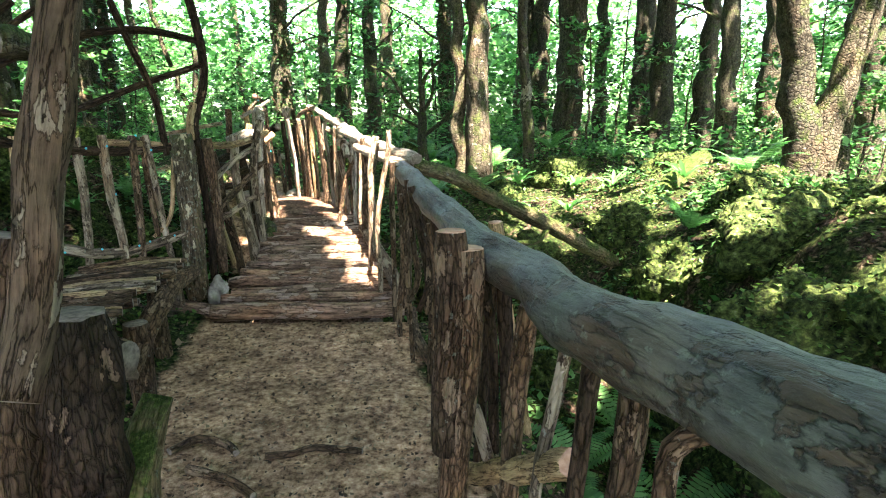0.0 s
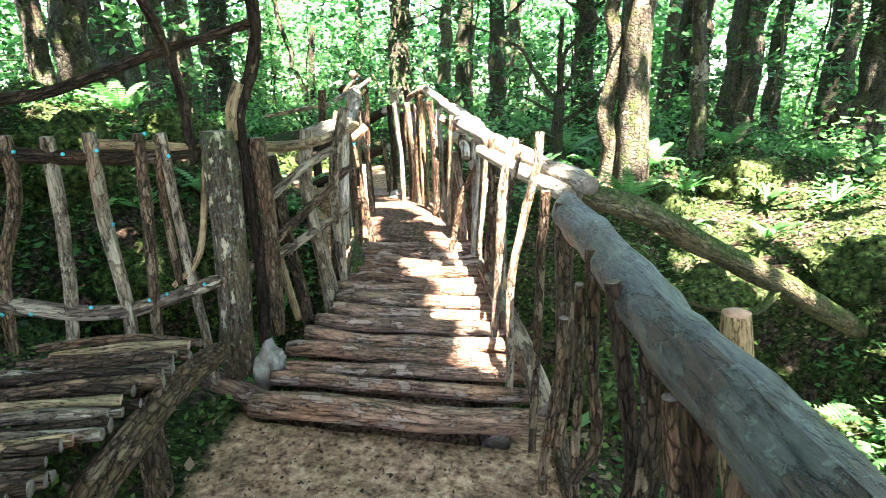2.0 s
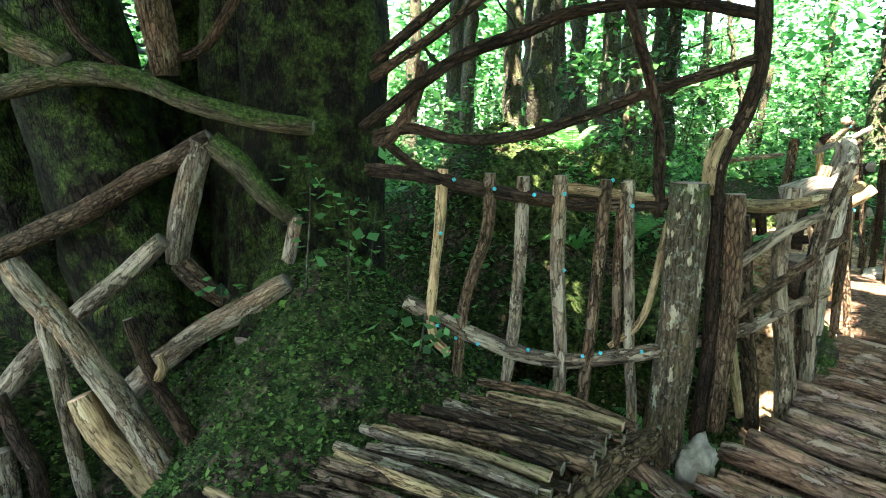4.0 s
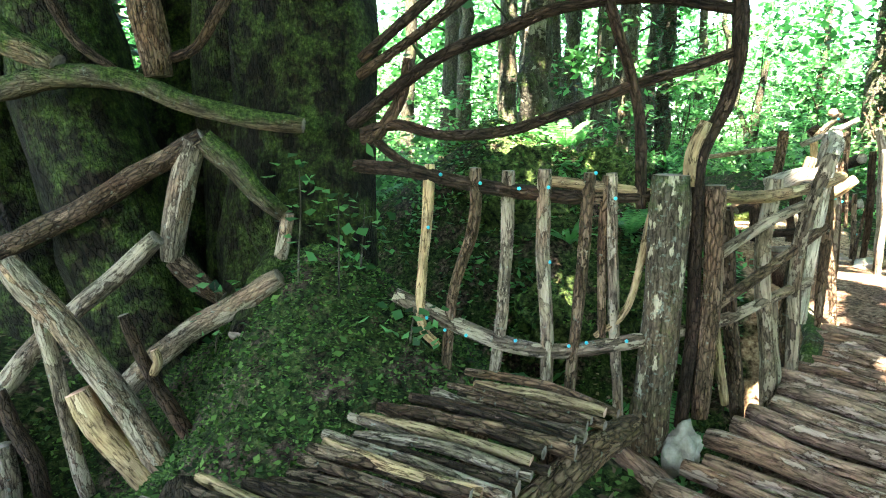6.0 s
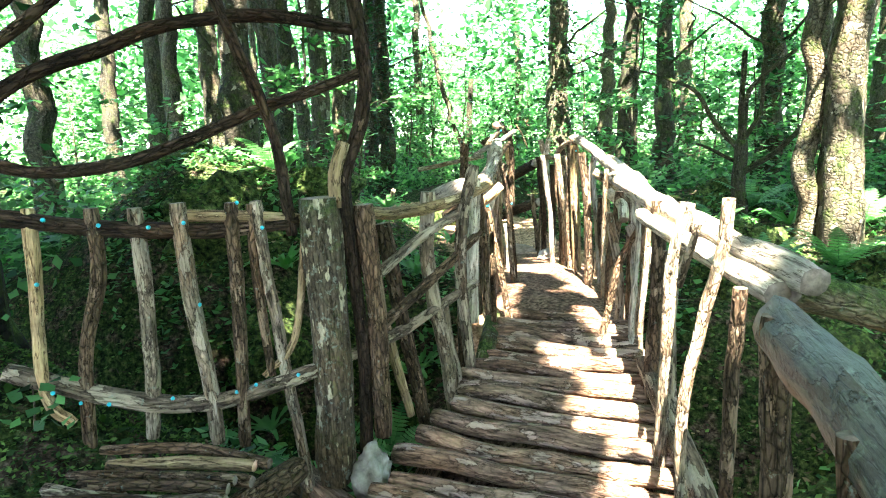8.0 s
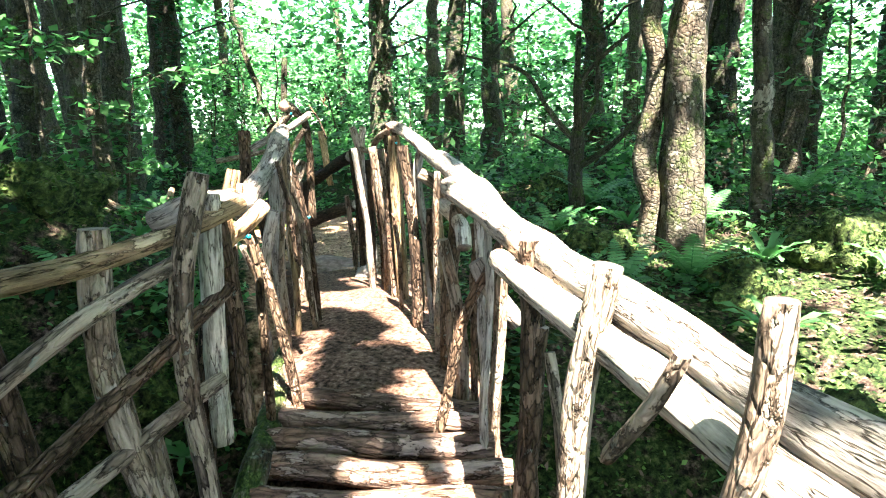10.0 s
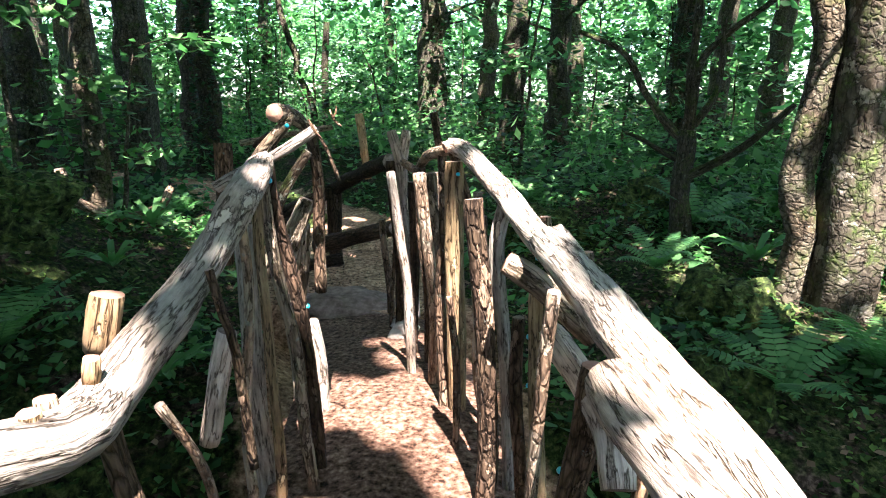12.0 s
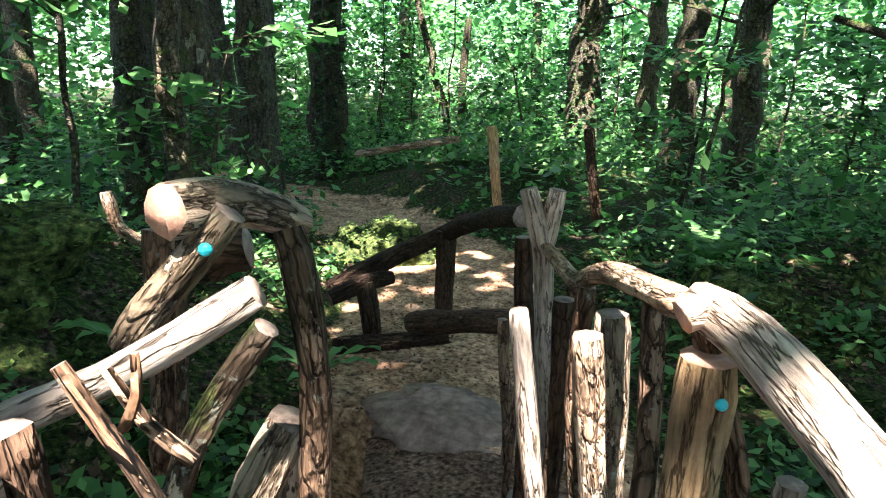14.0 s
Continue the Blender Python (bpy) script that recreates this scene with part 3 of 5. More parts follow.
log(approach_fence, "fence_post", [(-0.22, 3.58, 1.20), (-0.19, 3.58, 0.88), (-0.15, 3.58, 0.59), (-0.22, 3.58, 0.43)], 0.021, 0.019, BARK)
log(approach_fence, "fence_post", [(-0.17, 3.29, 1.19), (-0.12, 3.29, 0.90), (-0.09, 3.29, 0.64), (-0.15, 3.29, 0.47)], 0.022, 0.020, DARK)
log(approach_fence, "fence_post", [(-0.10, 3.20, 1.09), (-0.07, 3.20, 0.80), (-0.09, 3.20, 0.49)], 0.024, 0.022, BARK)
log(approach_fence, "fence_post", [(-0.03, 2.94, 1.08), (-0.01, 2.94, 0.83), (-0.02, 2.94, 0.49)], 0.032, 0.028, DARK)
log(approach_fence, "fence_post", [(-0.07, 3.04, 1.03), (-0.03, 3.04, 0.77), (-0.05, 3.04, 0.41)], 0.022, 0.020, BARK)
bridge_fence_right = thing("bridge_rail", (-0.9, 6.0, 0.0), "sunlit log railing of the bridge with crowded pale posts", "railing", "bridge railings")
log(bridge_fence_right, "top_log", [(-0.18, 4.38, 1.26), (-0.42, 4.88, 1.29), (-0.75, 5.65, 1.35), (-1.06, 6.35, 1.42)], 0.046, 0.045, GREY)
log(bridge_fence_right, "top_log", [(-0.27, 4.42, 1.21), (-0.5, 4.95, 1.24), (-0.8, 5.6, 1.29)], 0.042, 0.036, GREY)


def filler(parent, line, n, mats):
    """Crowded crooked posts of all widths along a rail, given by its plan, foot and top heights."""
    for k in range(n):
        f = (k + random.uniform(0.1, 0.9)) / n * (len(line) - 1)
        i = min(int(f), len(line) - 2)
        p = Vector(line[i]).lerp(Vector(line[i + 1]), f - i)
        x, y, z0, z1 = p
        side = random.uniform(-0.06, 0.05)
        x, y = x + side, y + side * 0.4
        top = z0 + (z1 - z0) * random.choice([1.0, 1.03, 0.97, 0.8, 0.95, 0.6])
        dx, dy = random.uniform(-0.09, 0.09), random.uniform(-0.22, 0.22)
        r = random.uniform(0.014, 0.034)
        log(parent, "fence_post", [(x + dx, y + dy, top), (x + dx * 0.4 + random.uniform(-0.02, 0.02), y + dy * 0.4, (top + z0) / 2), (x, y, z0 - 0.12)], r, r * 1.1, random.choice(mats), sides=8)


filler(bridge_fence_right, [Vector(v) for v in ((-0.47, 4.95, 0.25, 1.24), (-0.86, 6.0, 0.45, 1.36), (-1.06, 6.65, 0.5, 1.40), (-1.45, 7.25, 0.5, 1.56), (-1.75, 7.85, 0.48, 1.62), (-2.05, 8.4, 0.42, 1.5), (-2.36, 8.95, 0.36, 1.45))], 12, [WEATHERED, WEATHERED, BARK, GREY])
filler(bridge_fence_left, [Vector(v) for v in ((-1.78, 5.3, 0.25, 1.3), (-1.74, 5.9, 0.45, 1.4), (-1.98, 6.4, 0.5, 1.42), (-2.2, 7.1, 0.5, 1.6), (-2.4, 7.55, 0.45, 1.6))], 3, [WEATHERED, BARK, BARK, GREY])
filler(approach_fence, [Vector(v) for v in ((-0.33, 4.35, -0.1, 1.1), (-0.08, 3.4, -0.15, 1.08), (0.12, 2.6, -0.2, 1.06), (0.3, 1.6, -0.25, 1.02))], 7, [BARK, DARK, BARK])
log(bridge_fence_right, "side_log", [(-0.31, 4.42, 0.20), (-0.5, 4.95, 0.36), (-0.76, 5.6, 0.52)], 0.055, 0.05, WEATHERED)
log(bridge_fence_right, "fence_post", [(-0.40, 4.63, 1.46), (-0.41, 4.63, 1.28), (-0.47, 4.63, 1.02), (-0.51, 4.63, 0.72), (-0.51, 4.63, 0.04)], 0.020, 0.021, WEATHERED)
log(bridge_fence_right, "fence_post", [(-0.55, 5.05, 1.40), (-0.60, 5.05, 1.06), (-0.61, 5.05, 0.42), (-0.61, 5.05, 0.19)], 0.031, 0.027, WEATHERED)
log(bridge_fence_right, "fence_post", [(-0.71, 5.46, 1.37), (-0.70, 5.46, 0.94), (-0.72, 5.46, 0.40), (-0.72, 5.46, 0.29)], 0.034, 0.030, BARK)
log(bridge_fence_right, "fence_post", [(-0.67, 5.45, 1.14), (-0.70, 5.45, 0.85), (-0.69, 5.45, 0.52), (-0.69, 5.45, 0.29)], 0.021, 0.019, BARK)
log(bridge_fence_right, "fence_post", [(-0.83, 6.02, 1.21), (-0.84, 6.02, 0.88), (-0.86, 6.02, 0.59), (-0.86, 6.02, 0.39)], 0.027, 0.024, WEATHERED)
log(bridge_fence_right, "fence_rail", [(-0.55, 4.88, 1.11), (-0.51, 4.73, 1.29), (-0.49, 4.69, 1.37)], 0.014, 0.013, WEATHERED)
log(bridge_fence_right, "side_post", [(-0.36, 4.34, 1.24), (-0.36, 4.34, 1.08), (-0.37, 4.34, 0.90), (-0.37, 4.34, -0.05)], 0.021, 0.019, BARK)
log(bridge_fence_right, "forked_post", [(-2.24, 8.64, 1.67), (-2.19, 8.65, 1.50), (-2.17, 8.66, 1.34), (-2.15, 8.66, 1.14), (-2.10, 8.67, 0.55)], 0.033, 0.030, GREY)
log(bridge_fence_right, "prong", [(-2.15, 8.66, 1.67), (-2.17, 8.66, 1.56), (-2.18, 8.65, 1.48)], 0.027, 0.030, GREY)
log(bridge_fence_right, "fence_post", [(-2.28, 8.75, 1.49), (-2.25, 8.76, 1.10), (-2.23, 8.76, 0.58), (-2.23, 8.76, 0.42)], 0.031, 0.031, DARK)
log(bridge_fence_right, "fence_post", [(-2.45, 9.04, 1.07), (-2.43, 9.05, 0.83), (-2.40, 9.05, 0.56), (-2.40, 9.06, 0.42)], 0.022, 0.026, BARK)
log(bridge_fence_right, "fence_post", [(-2.04, 8.42, 1.42), (-2.04, 8.43, 1.02), (-2.03, 8.43, 0.55), (-2.03, 8.43, 0.42)], 0.031, 0.028, DARK)
log(bridge_fence_right, "fence_post", [(-1.94, 8.27, 1.51), (-1.95, 8.27, 1.22), (-1.93, 8.27, 0.95), (-1.91, 8.28, 0.42)], 0.023, 0.020, BARK)
log(bridge_fence_right, "fence_post", [(-1.86, 8.13, 1.51), (-1.83, 8.14, 1.11), (-1.81, 8.15, 0.64), (-1.80, 8.15, 0.42)], 0.036, 0.033, WEATHERED)
log(bridge_fence_right, "split_plank", [(-1.66, 7.76, 1.61), (-1.65, 7.76, 1.22), (-1.64, 7.76, 0.74), (-1.64, 7.76, 0.48)], 0.040, 0.042, PALE)
log(bridge_fence_right, "fence_post", [(-1.68, 7.78, 1.67), (-1.65, 7.79, 1.57), (-1.61, 7.79, 1.47), (-1.59, 7.80, 1.38)], 0.021, 0.017, BARK)
log(bridge_fence_right, "fence_post", [(-1.55, 7.69, 1.50), (-1.56, 7.69, 1.25), (-1.53, 7.70, 0.94), (-1.53, 7.70, 0.73), (-1.46, 7.71, 0.27)], 0.020, 0.023, WEATHERED)
log(bridge_fence_right, "fence_post", [(-1.50, 7.52, 1.44), (-1.50, 7.52, 1.14), (-1.48, 7.52, 0.87), (-1.41, 7.54, 0.32)], 0.021, 0.023, BARK)
log(bridge_fence_right, "fence_post", [(-1.37, 7.25, 1.54), (-1.39, 7.25, 1.39), (-1.37, 7.25, 1.16), (-1.35, 7.26, 0.96), (-1.33, 7.26, 0.75), (-1.31, 7.27, 0.42)], 0.025, 0.023, GREY)
log(bridge_fence_right, "fence_post", [(-1.30, 7.10, 1.22), (-1.29, 7.10, 0.97), (-1.27, 7.10, 0.61), (-1.26, 7.10, 0.42)], 0.021, 0.023, BARK)
log(bridge_fence_right, "stub_post", [(-1.25, 7.06, 1.33), (-1.24, 7.06, 1.03), (-1.20, 7.07, 0.64), (-1.18, 7.08, 0.42)], 0.022, 0.025, PALE)
log(bridge_fence_right, "stub_post", [(-1.08, 6.64, 1.31), (-1.09, 6.64, 1.14), (-1.11, 6.63, 0.98), (-1.14, 6.62, 0.51)], 0.032, 0.032, BARK)
log(bridge_fence_right, "cut_log", [(-1.33, 6.99, 1.42), (-1.24, 7.01, 1.36), (-1.15, 7.04, 1.27), (-1.08, 7.06, 1.20)], 0.034, 0.037, WEATHERED)
log(bridge_fence_right, "side_log", [(-1.19, 6.87, 1.28), (-1.10, 6.69, 1.25), (-1.04, 6.54, 1.22), (-1.02, 6.46, 1.14)], 0.034, 0.036, GREY)
log(bridge_fence_right, "stub_post", [(-0.99, 6.51, 1.22), (-0.98, 6.51, 1.15), (-0.98, 6.51, 1.10), (-0.99, 6.51, 0.94)], 0.015, 0.016, BARK)
log(bridge_fence_right, "fence_post", [(-0.96, 6.30, 1.28), (-0.95, 6.30, 1.20), (-0.97, 6.30, 1.06), (-0.96, 6.30, 0.88), (-0.95, 6.30, 0.42)], 0.018, 0.016, BARK)
log(bridge_fence_right, "fence_post", [(-0.83, 6.05, 1.25), (-0.88, 6.05, 1.13), (-0.96, 6.03, 0.95), (-1.09, 6.01, 0.42)], 0.018, 0.022, BARK)
log(bridge_fence_right, "side_log", [(-0.93, 6.10, 1.16), (-0.84, 6.11, 1.01), (-0.77, 6.12, 0.92)], 0.035, 0.040, GREY)
log(bridge_fence_right, "stub", [(-1.11, 7.17, 1.42), (-1.10, 7.17, 1.34)], 0.020, 0.022, WEATHERED)
log(bridge_fence_right, "stub", [(-1.26, 7.31, 1.49), (-1.26, 7.31, 1.43)], 0.018, 0.022, WEATHERED)
log(bridge_fence_right, "broken_stub", [(-1.21, 7.11, 1.50), (-1.17, 7.12, 1.44), (-1.14, 7.13, 1.39)], 0.023, 0.036, GREY)
log(bridge_fence_right, "arched_branch", [(-2.17, 8.63, 1.50), (-2.01, 8.38, 1.49), (-1.87, 8.15, 1.59), (-1.70, 7.83, 1.65)], 0.022, 0.026, WEATHERED)
log(bridge_fence_right, "top_log", [(-1.68, 7.80, 1.66), (-1.60, 7.72, 1.65), (-1.52, 7.60, 1.61), (-1.38, 7.26, 1.56), (-1.29, 7.08, 1.51), (-1.20, 6.90, 1.48)], 0.036, 0.040, GREY)
log(bridge_fence_right, "top_log", [(-1.22, 6.94, 1.50), (-1.11, 6.70, 1.45), (-1.01, 6.43, 1.43), (-0.91, 6.18, 1.40), (-0.82, 5.91, 1.36), (-0.75, 5.66, 1.34), (-0.70, 5.50, 1.33)], 0.050, 0.054, GREY)
log(bridge_fence_left, "fence_post", [(-1.68, 5.60, 1.47), (-1.69, 5.59, 1.36), (-1.70, 5.59, 1.18), (-1.71, 5.59, 0.64)], 0.034, 0.038, GREY)
log(bridge_fence_left, "cut_branch", [(-1.60, 5.80, 1.41), (-1.66, 5.79, 1.35), (-1.74, 5.78, 1.29), (-1.80, 5.77, 1.22)], 0.026, 0.032, PALE, end=CUT)
log(bridge_fence_left, "branch", [(-1.75, 5.74, 1.41), (-1.73, 5.74, 1.33), (-1.76, 5.73, 1.22)], 0.029, 0.033, PALE)
log(bridge_fence_left, "fence_post", [(-1.77, 5.83, 1.26), (-1.78, 5.83, 1.13), (-1.79, 5.83, 1.00), (-1.80, 5.83, 0.61)], 0.036, 0.038, BARK)
log(bridge_fence_left, "fence_post", [(-1.75, 5.95, 1.27), (-1.72, 5.95, 1.15), (-1.72, 5.95, 0.95), (-1.73, 5.95, 0.42)], 0.016, 0.019, BARK)
log(bridge_fence_left, "fence_post", [(-1.90, 6.16, 1.38), (-1.85, 6.14, 1.22), (-1.79, 6.15, 1.03), (-1.73, 6.16, 0.76), (-1.70, 6.17, 0.42)], 0.021, 0.021, BARK)
log(bridge_fence_left, "top_log", [(-2.13, 7.12, 1.65), (-2.00, 6.77, 1.58), (-1.97, 6.61, 1.51), (-1.94, 6.44, 1.44), (-1.91, 6.29, 1.40), (-1.88, 6.15, 1.36), (-1.83, 6.01, 1.38), (-1.90, 5.90, 1.40), (-2.06, 5.85, 1.33)], 0.040, 0.052, GREY, rough=0.28)
log(bridge_fence_left, "stub", [(-1.99, 6.31, 1.49), (-2.00, 6.30, 1.43), (-2.02, 6.30, 1.38)], 0.036, 0.034, PALE)
log(bridge_fence_left, "stub", [(-1.87, 6.13, 1.45), (-1.88, 6.13, 1.40)], 0.014, 0.015, PALE)
log(bridge_fence_left, "stub", [(-1.83, 5.99, 1.44), (-1.84, 5.99, 1.37)], 0.017, 0.019, PALE)
log(bridge_fence_left, "stub", [(-1.86, 6.04, 1.43), (-1.86, 6.04, 1.38)], 0.017, 0.020, WEATHERED)
log(bridge_fence_left, "fence_post", [(-1.85, 6.42, 1.52), (-1.83, 6.43, 1.42), (-1.81, 6.44, 1.33), (-1.79, 6.44, 1.06)], 0.010, 0.011, BARK)
log(bridge_fence_left, "fence_post", [(-2.01, 6.69, 1.26), (-2.05, 6.68, 1.11), (-2.08, 6.67, 0.93)], 0.028, 0.031, GREY)
log(bridge_fence_left, "fence_post", [(-2.01, 6.79, 1.54), (-2.01, 6.79, 1.39), (-2.02, 6.78, 1.08), (-2.03, 6.78, 0.42)], 0.014, 0.016, WEATHERED)
log(bridge_fence_left, "fence_post", [(-2.05, 6.94, 1.61), (-2.06, 6.94, 1.40), (-2.05, 6.94, 1.23), (-2.04, 6.94, 1.00), (-2.03, 6.95, 0.42)], 0.015, 0.019, PALE)
log(bridge_fence_left, "fence_post", [(-2.08, 7.03, 1.65), (-2.07, 7.03, 1.45), (-2.06, 7.04, 1.27), (-2.02, 7.05, 1.03), (-1.97, 7.06, 0.42)], 0.019, 0.022, WEATHERED)
log(bridge_fence_left, "fence_post", [(-2.14, 7.15, 1.67), (-2.12, 7.16, 1.52), (-2.07, 7.17, 1.25), (-2.04, 7.18, 0.95), (-2.02, 7.19, 0.42)], 0.024, 0.024, DARK)
log(bridge_fence_left, "fence_post", [(-2.35, 7.74, 1.31), (-2.37, 7.74, 1.07), (-2.39, 7.73, 0.89), (-2.37, 7.73, 0.69), (-2.36, 7.74, 0.42)], 0.052, 0.046, WEATHERED)
log(bridge_fence_left, "fence_post", [(-2.24, 7.60, 0.93), (-2.22, 7.61, 0.71), (-2.21, 7.61, 0.42)], 0.031, 0.035, GREY)
log(bridge_fence_left, "cut_log", [(-2.23, 7.39, 1.80), (-2.24, 7.51, 1.79), (-2.25, 7.64, 1.74)], 0.036, 0.026, WEATHERED)
log(bridge_fence_right, "knob_log", [(-1.70, 7.75, 1.66), (-1.67, 7.77, 1.67), (-1.62, 7.79, 1.66)], 0.025, 0.017, GREY)
log(bridge_fence_left, "stump", [(-2.40, 7.68, 1.67), (-2.43, 7.66, 1.66), (-2.46, 7.64, 1.63)], 0.041, 0.039, DARK)
log(bridge_fence_left, "twig", [(-1.88, 7.07, 1.82), (-1.87, 7.08, 1.79), (-1.85, 7.09, 1.77)], 0.003, 0.004, BARK)
log(bridge_fence_left, "twig", [(-1.86, 7.08, 1.83), (-1.86, 7.08, 1.81), (-1.87, 7.08, 1.79)], 0.002, 0.003, BARK)
log(bridge_fence_left, "fence_post", [(-2.20, 7.55, 1.46), (-2.23, 7.53, 1.38), (-2.26, 7.52, 1.30), (-2.30, 7.50, 1.06)], 0.039, 0.044, WEATHERED)
log(bridge_fence_left, "fence_post", [(-2.20, 7.54, 1.75), (-2.18, 7.54, 1.68), (-2.17, 7.55, 1.52), (-2.17, 7.55, 1.41), (-2.17, 7.55, 1.08)], 0.023, 0.026, BARK)
log(bridge_fence_left, "rail_log", [(-2.19, 7.45, 1.79), (-2.24, 7.42, 1.72), (-2.29, 7.40, 1.66), (-2.32, 7.38, 1.61)], 0.023, 0.025, WEATHERED)
log(bridge_fence_left, "rail_log", [(-2.05, 7.34, 1.75), (-2.12, 7.30, 1.70), (-2.20, 7.26, 1.65), (-2.29, 7.22, 1.60), (-2.36, 7.18, 1.55)], 0.019, 0.023, GREY)
log(bridge_fence_left, "stump", [(-2.69, 7.72, 1.65), (-2.69, 7.71, 1.52), (-2.70, 7.71, 1.11)], 0.041, 0.041, BARK)
log(bridge_fence_left, "fence_post", [(-2.14, 7.44, 1.66), (-2.19, 7.42, 1.58), (-2.23, 7.40, 1.50), (-2.25, 7.38, 1.42), (-2.29, 7.36, 1.19)], 0.018, 0.020, BARK_WORN)
log(bridge_fence_left, "fence_post", [(-1.96, 7.11, 1.79), (-1.94, 7.12, 1.75), (-1.92, 7.13, 1.71), (-1.89, 7.15, 1.60)], 0.005, 0.006, BARK)
branch_fence = thing("branch_fence", (-3.5, 3.1, 0.0), "tangle of crossed grey and mossy branches fencing a mound", "fence")
log(branch_fence, "branch", [(-4.63, 2.32, 1.78), (-4.52, 2.45, 1.78), (-4.27, 2.73, 1.85), (-4.05, 2.99, 1.83), (-3.87, 3.19, 1.73), (-3.68, 3.41, 1.66), (-3.49, 3.63, 1.63)], 0.066, 0.045, MOSSY)
log(branch_fence, "branch", [(-4.70, 2.23, 0.87), (-4.58, 2.38, 0.94), (-4.27, 2.73, 1.16), (-4.07, 2.96, 1.34), (-3.91, 3.14, 1.47), (-3.83, 3.24, 1.55)], 0.060, 0.057, BARK)
log(branch_fence, "branch", [(-3.85, 3.21, 1.54), (-3.90, 3.16, 1.34), (-3.94, 3.11, 1.10), (-3.96, 3.09, 0.91)], 0.072, 0.063, WEATHERED)
log(branch_fence, "branch", [(-3.96, 3.09, 0.91), (-3.89, 3.17, 0.81), (-3.79, 3.28, 0.70)], 0.060, 0.051, BARK)
log(branch_fence, "branch", [(-3.83, 3.24, 1.54), (-3.73, 3.36, 1.42), (-3.65, 3.44, 1.28), (-3.56, 3.55, 1.16)], 0.066, 0.045, MOSSY)
log(branch_fence, "branch", [(-3.55, 3.56, 1.17), (-3.57, 3.54, 1.00), (-3.59, 3.51, 0.85)], 0.036, 0.033, WEATHERED)
log(branch_fence, "branch", [(-4.43, 2.17, 0.11), (-4.32, 2.29, 0.24), (-4.17, 2.46, 0.50), (-4.05, 2.60, 0.67), (-3.88, 2.80, 0.88), (-3.74, 2.96, 1.07)], 0.055, 0.047, WEATHERED)
log(branch_fence, "branch", [(-3.84, 2.35, 1.02), (-3.78, 2.42, 0.88), (-3.71, 2.51, 0.75), (-3.64, 2.59, 0.55), (-3.53, 2.71, 0.32), (-3.46, 2.80, 0.08), (-3.38, 2.89, -0.12)], 0.054, 0.066, WEATHERED)
log(branch_fence, "branch", [(-3.68, 2.54, 0.40), (-3.63, 2.60, 0.23), (-3.54, 2.71, 0.05), (-3.45, 2.81, -0.12)], 0.059, 0.073, PALE)
log(branch_fence, "branch", [(-3.76, 2.45, 0.78), (-3.73, 2.48, 0.54), (-3.72, 2.49, 0.30), (-3.70, 2.52, 0.04), (-3.68, 2.55, -0.13)], 0.034, 0.037, WEATHERED)
log(branch_fence, "branch", [(-3.90, 2.78, 0.26), (-3.80, 2.89, 0.42), (-3.67, 3.04, 0.58), (-3.50, 3.24, 0.74), (-3.35, 3.41, 0.89)], 0.066, 0.052, WEATHERED)
log(branch_fence, "branch", [(-3.43, 2.83, 0.62), (-3.42, 2.84, 0.56), (-3.44, 2.82, 0.50)], 0.020, 0.024, PALE)
log(branch_fence, "branch", [(-3.51, 2.73, 0.78), (-3.48, 2.77, 0.61), (-3.43, 2.83, 0.42), (-3.35, 2.92, 0.20), (-3.28, 3.01, 0.02)], 0.027, 0.039, DARK)
log(branch_fence, "branch", [(-3.92, 2.27, 0.40), (-3.88, 2.31, 0.20), (-3.84, 2.36, 0.04), (-3.82, 2.38, -0.14)], 0.032, 0.039, DARK)
log(branch_fence, "branch", [(-3.94, 2.25, 0.12), (-3.93, 2.26, -0.03), (-3.92, 2.26, -0.17)], 0.044, 0.049, WEATHERED)
log(branch_fence, "branch", [(-4.00, 3.04, 2.26), (-3.99, 3.06, 2.06), (-3.97, 3.08, 1.86)], 0.084, 0.075, BARK)
log(branch_fence, "branch", [(-4.53, 2.43, 2.11), (-4.44, 2.53, 2.00), (-4.36, 2.63, 1.95), (-4.29, 2.70, 1.90)], 0.078, 0.060, MOSSY)
log(branch_fence, "branch", [(-4.30, 2.69, 2.22), (-4.22, 2.78, 2.02), (-4.10, 2.93, 1.87)], 0.027, 0.024, DARK)
log(branch_fence, "branch", [(-3.92, 3.14, 1.95), (-3.84, 3.23, 2.00), (-3.76, 3.32, 2.17), (-3.71, 3.38, 2.28)], 0.024, 0.027, DARK)
log(branch_fence, "branch", [(-2.99, 3.33, 0.25), (-3.04, 3.27, 0.14), (-3.08, 3.23, 0.07)], 0.020, 0.017, WEATHERED)
far_fence = thing("far_rail", (-3.2, 10.0, 0.2), "low round-log rail bordering the earth path", "railing")
log(far_fence, "rail", [(-3.98, 9.87, 0.68), (-3.77, 10.14, 0.82), (-3.49, 10.54, 0.99), (-3.00, 10.11, 1.23), (-2.56, 9.53, 1.40)], 0.066, 0.059, DARK)
log(far_fence, "post", [(-3.48, 10.54, 1.02), (-3.48, 10.55, 0.56), (-3.47, 10.55, 0.05)], 0.070, 0.063, DARK)
log(far_fence, "rail", [(-3.22, 9.66, 0.68), (-2.84, 9.52, 0.82), (-2.46, 9.35, 0.95)], 0.067, 0.060, DARK)
log(far_fence, "rail", [(-3.78, 9.65, 0.41), (-3.50, 9.84, 0.43), (-3.18, 10.02, 0.49)], 0.058, 0.052, DARK)
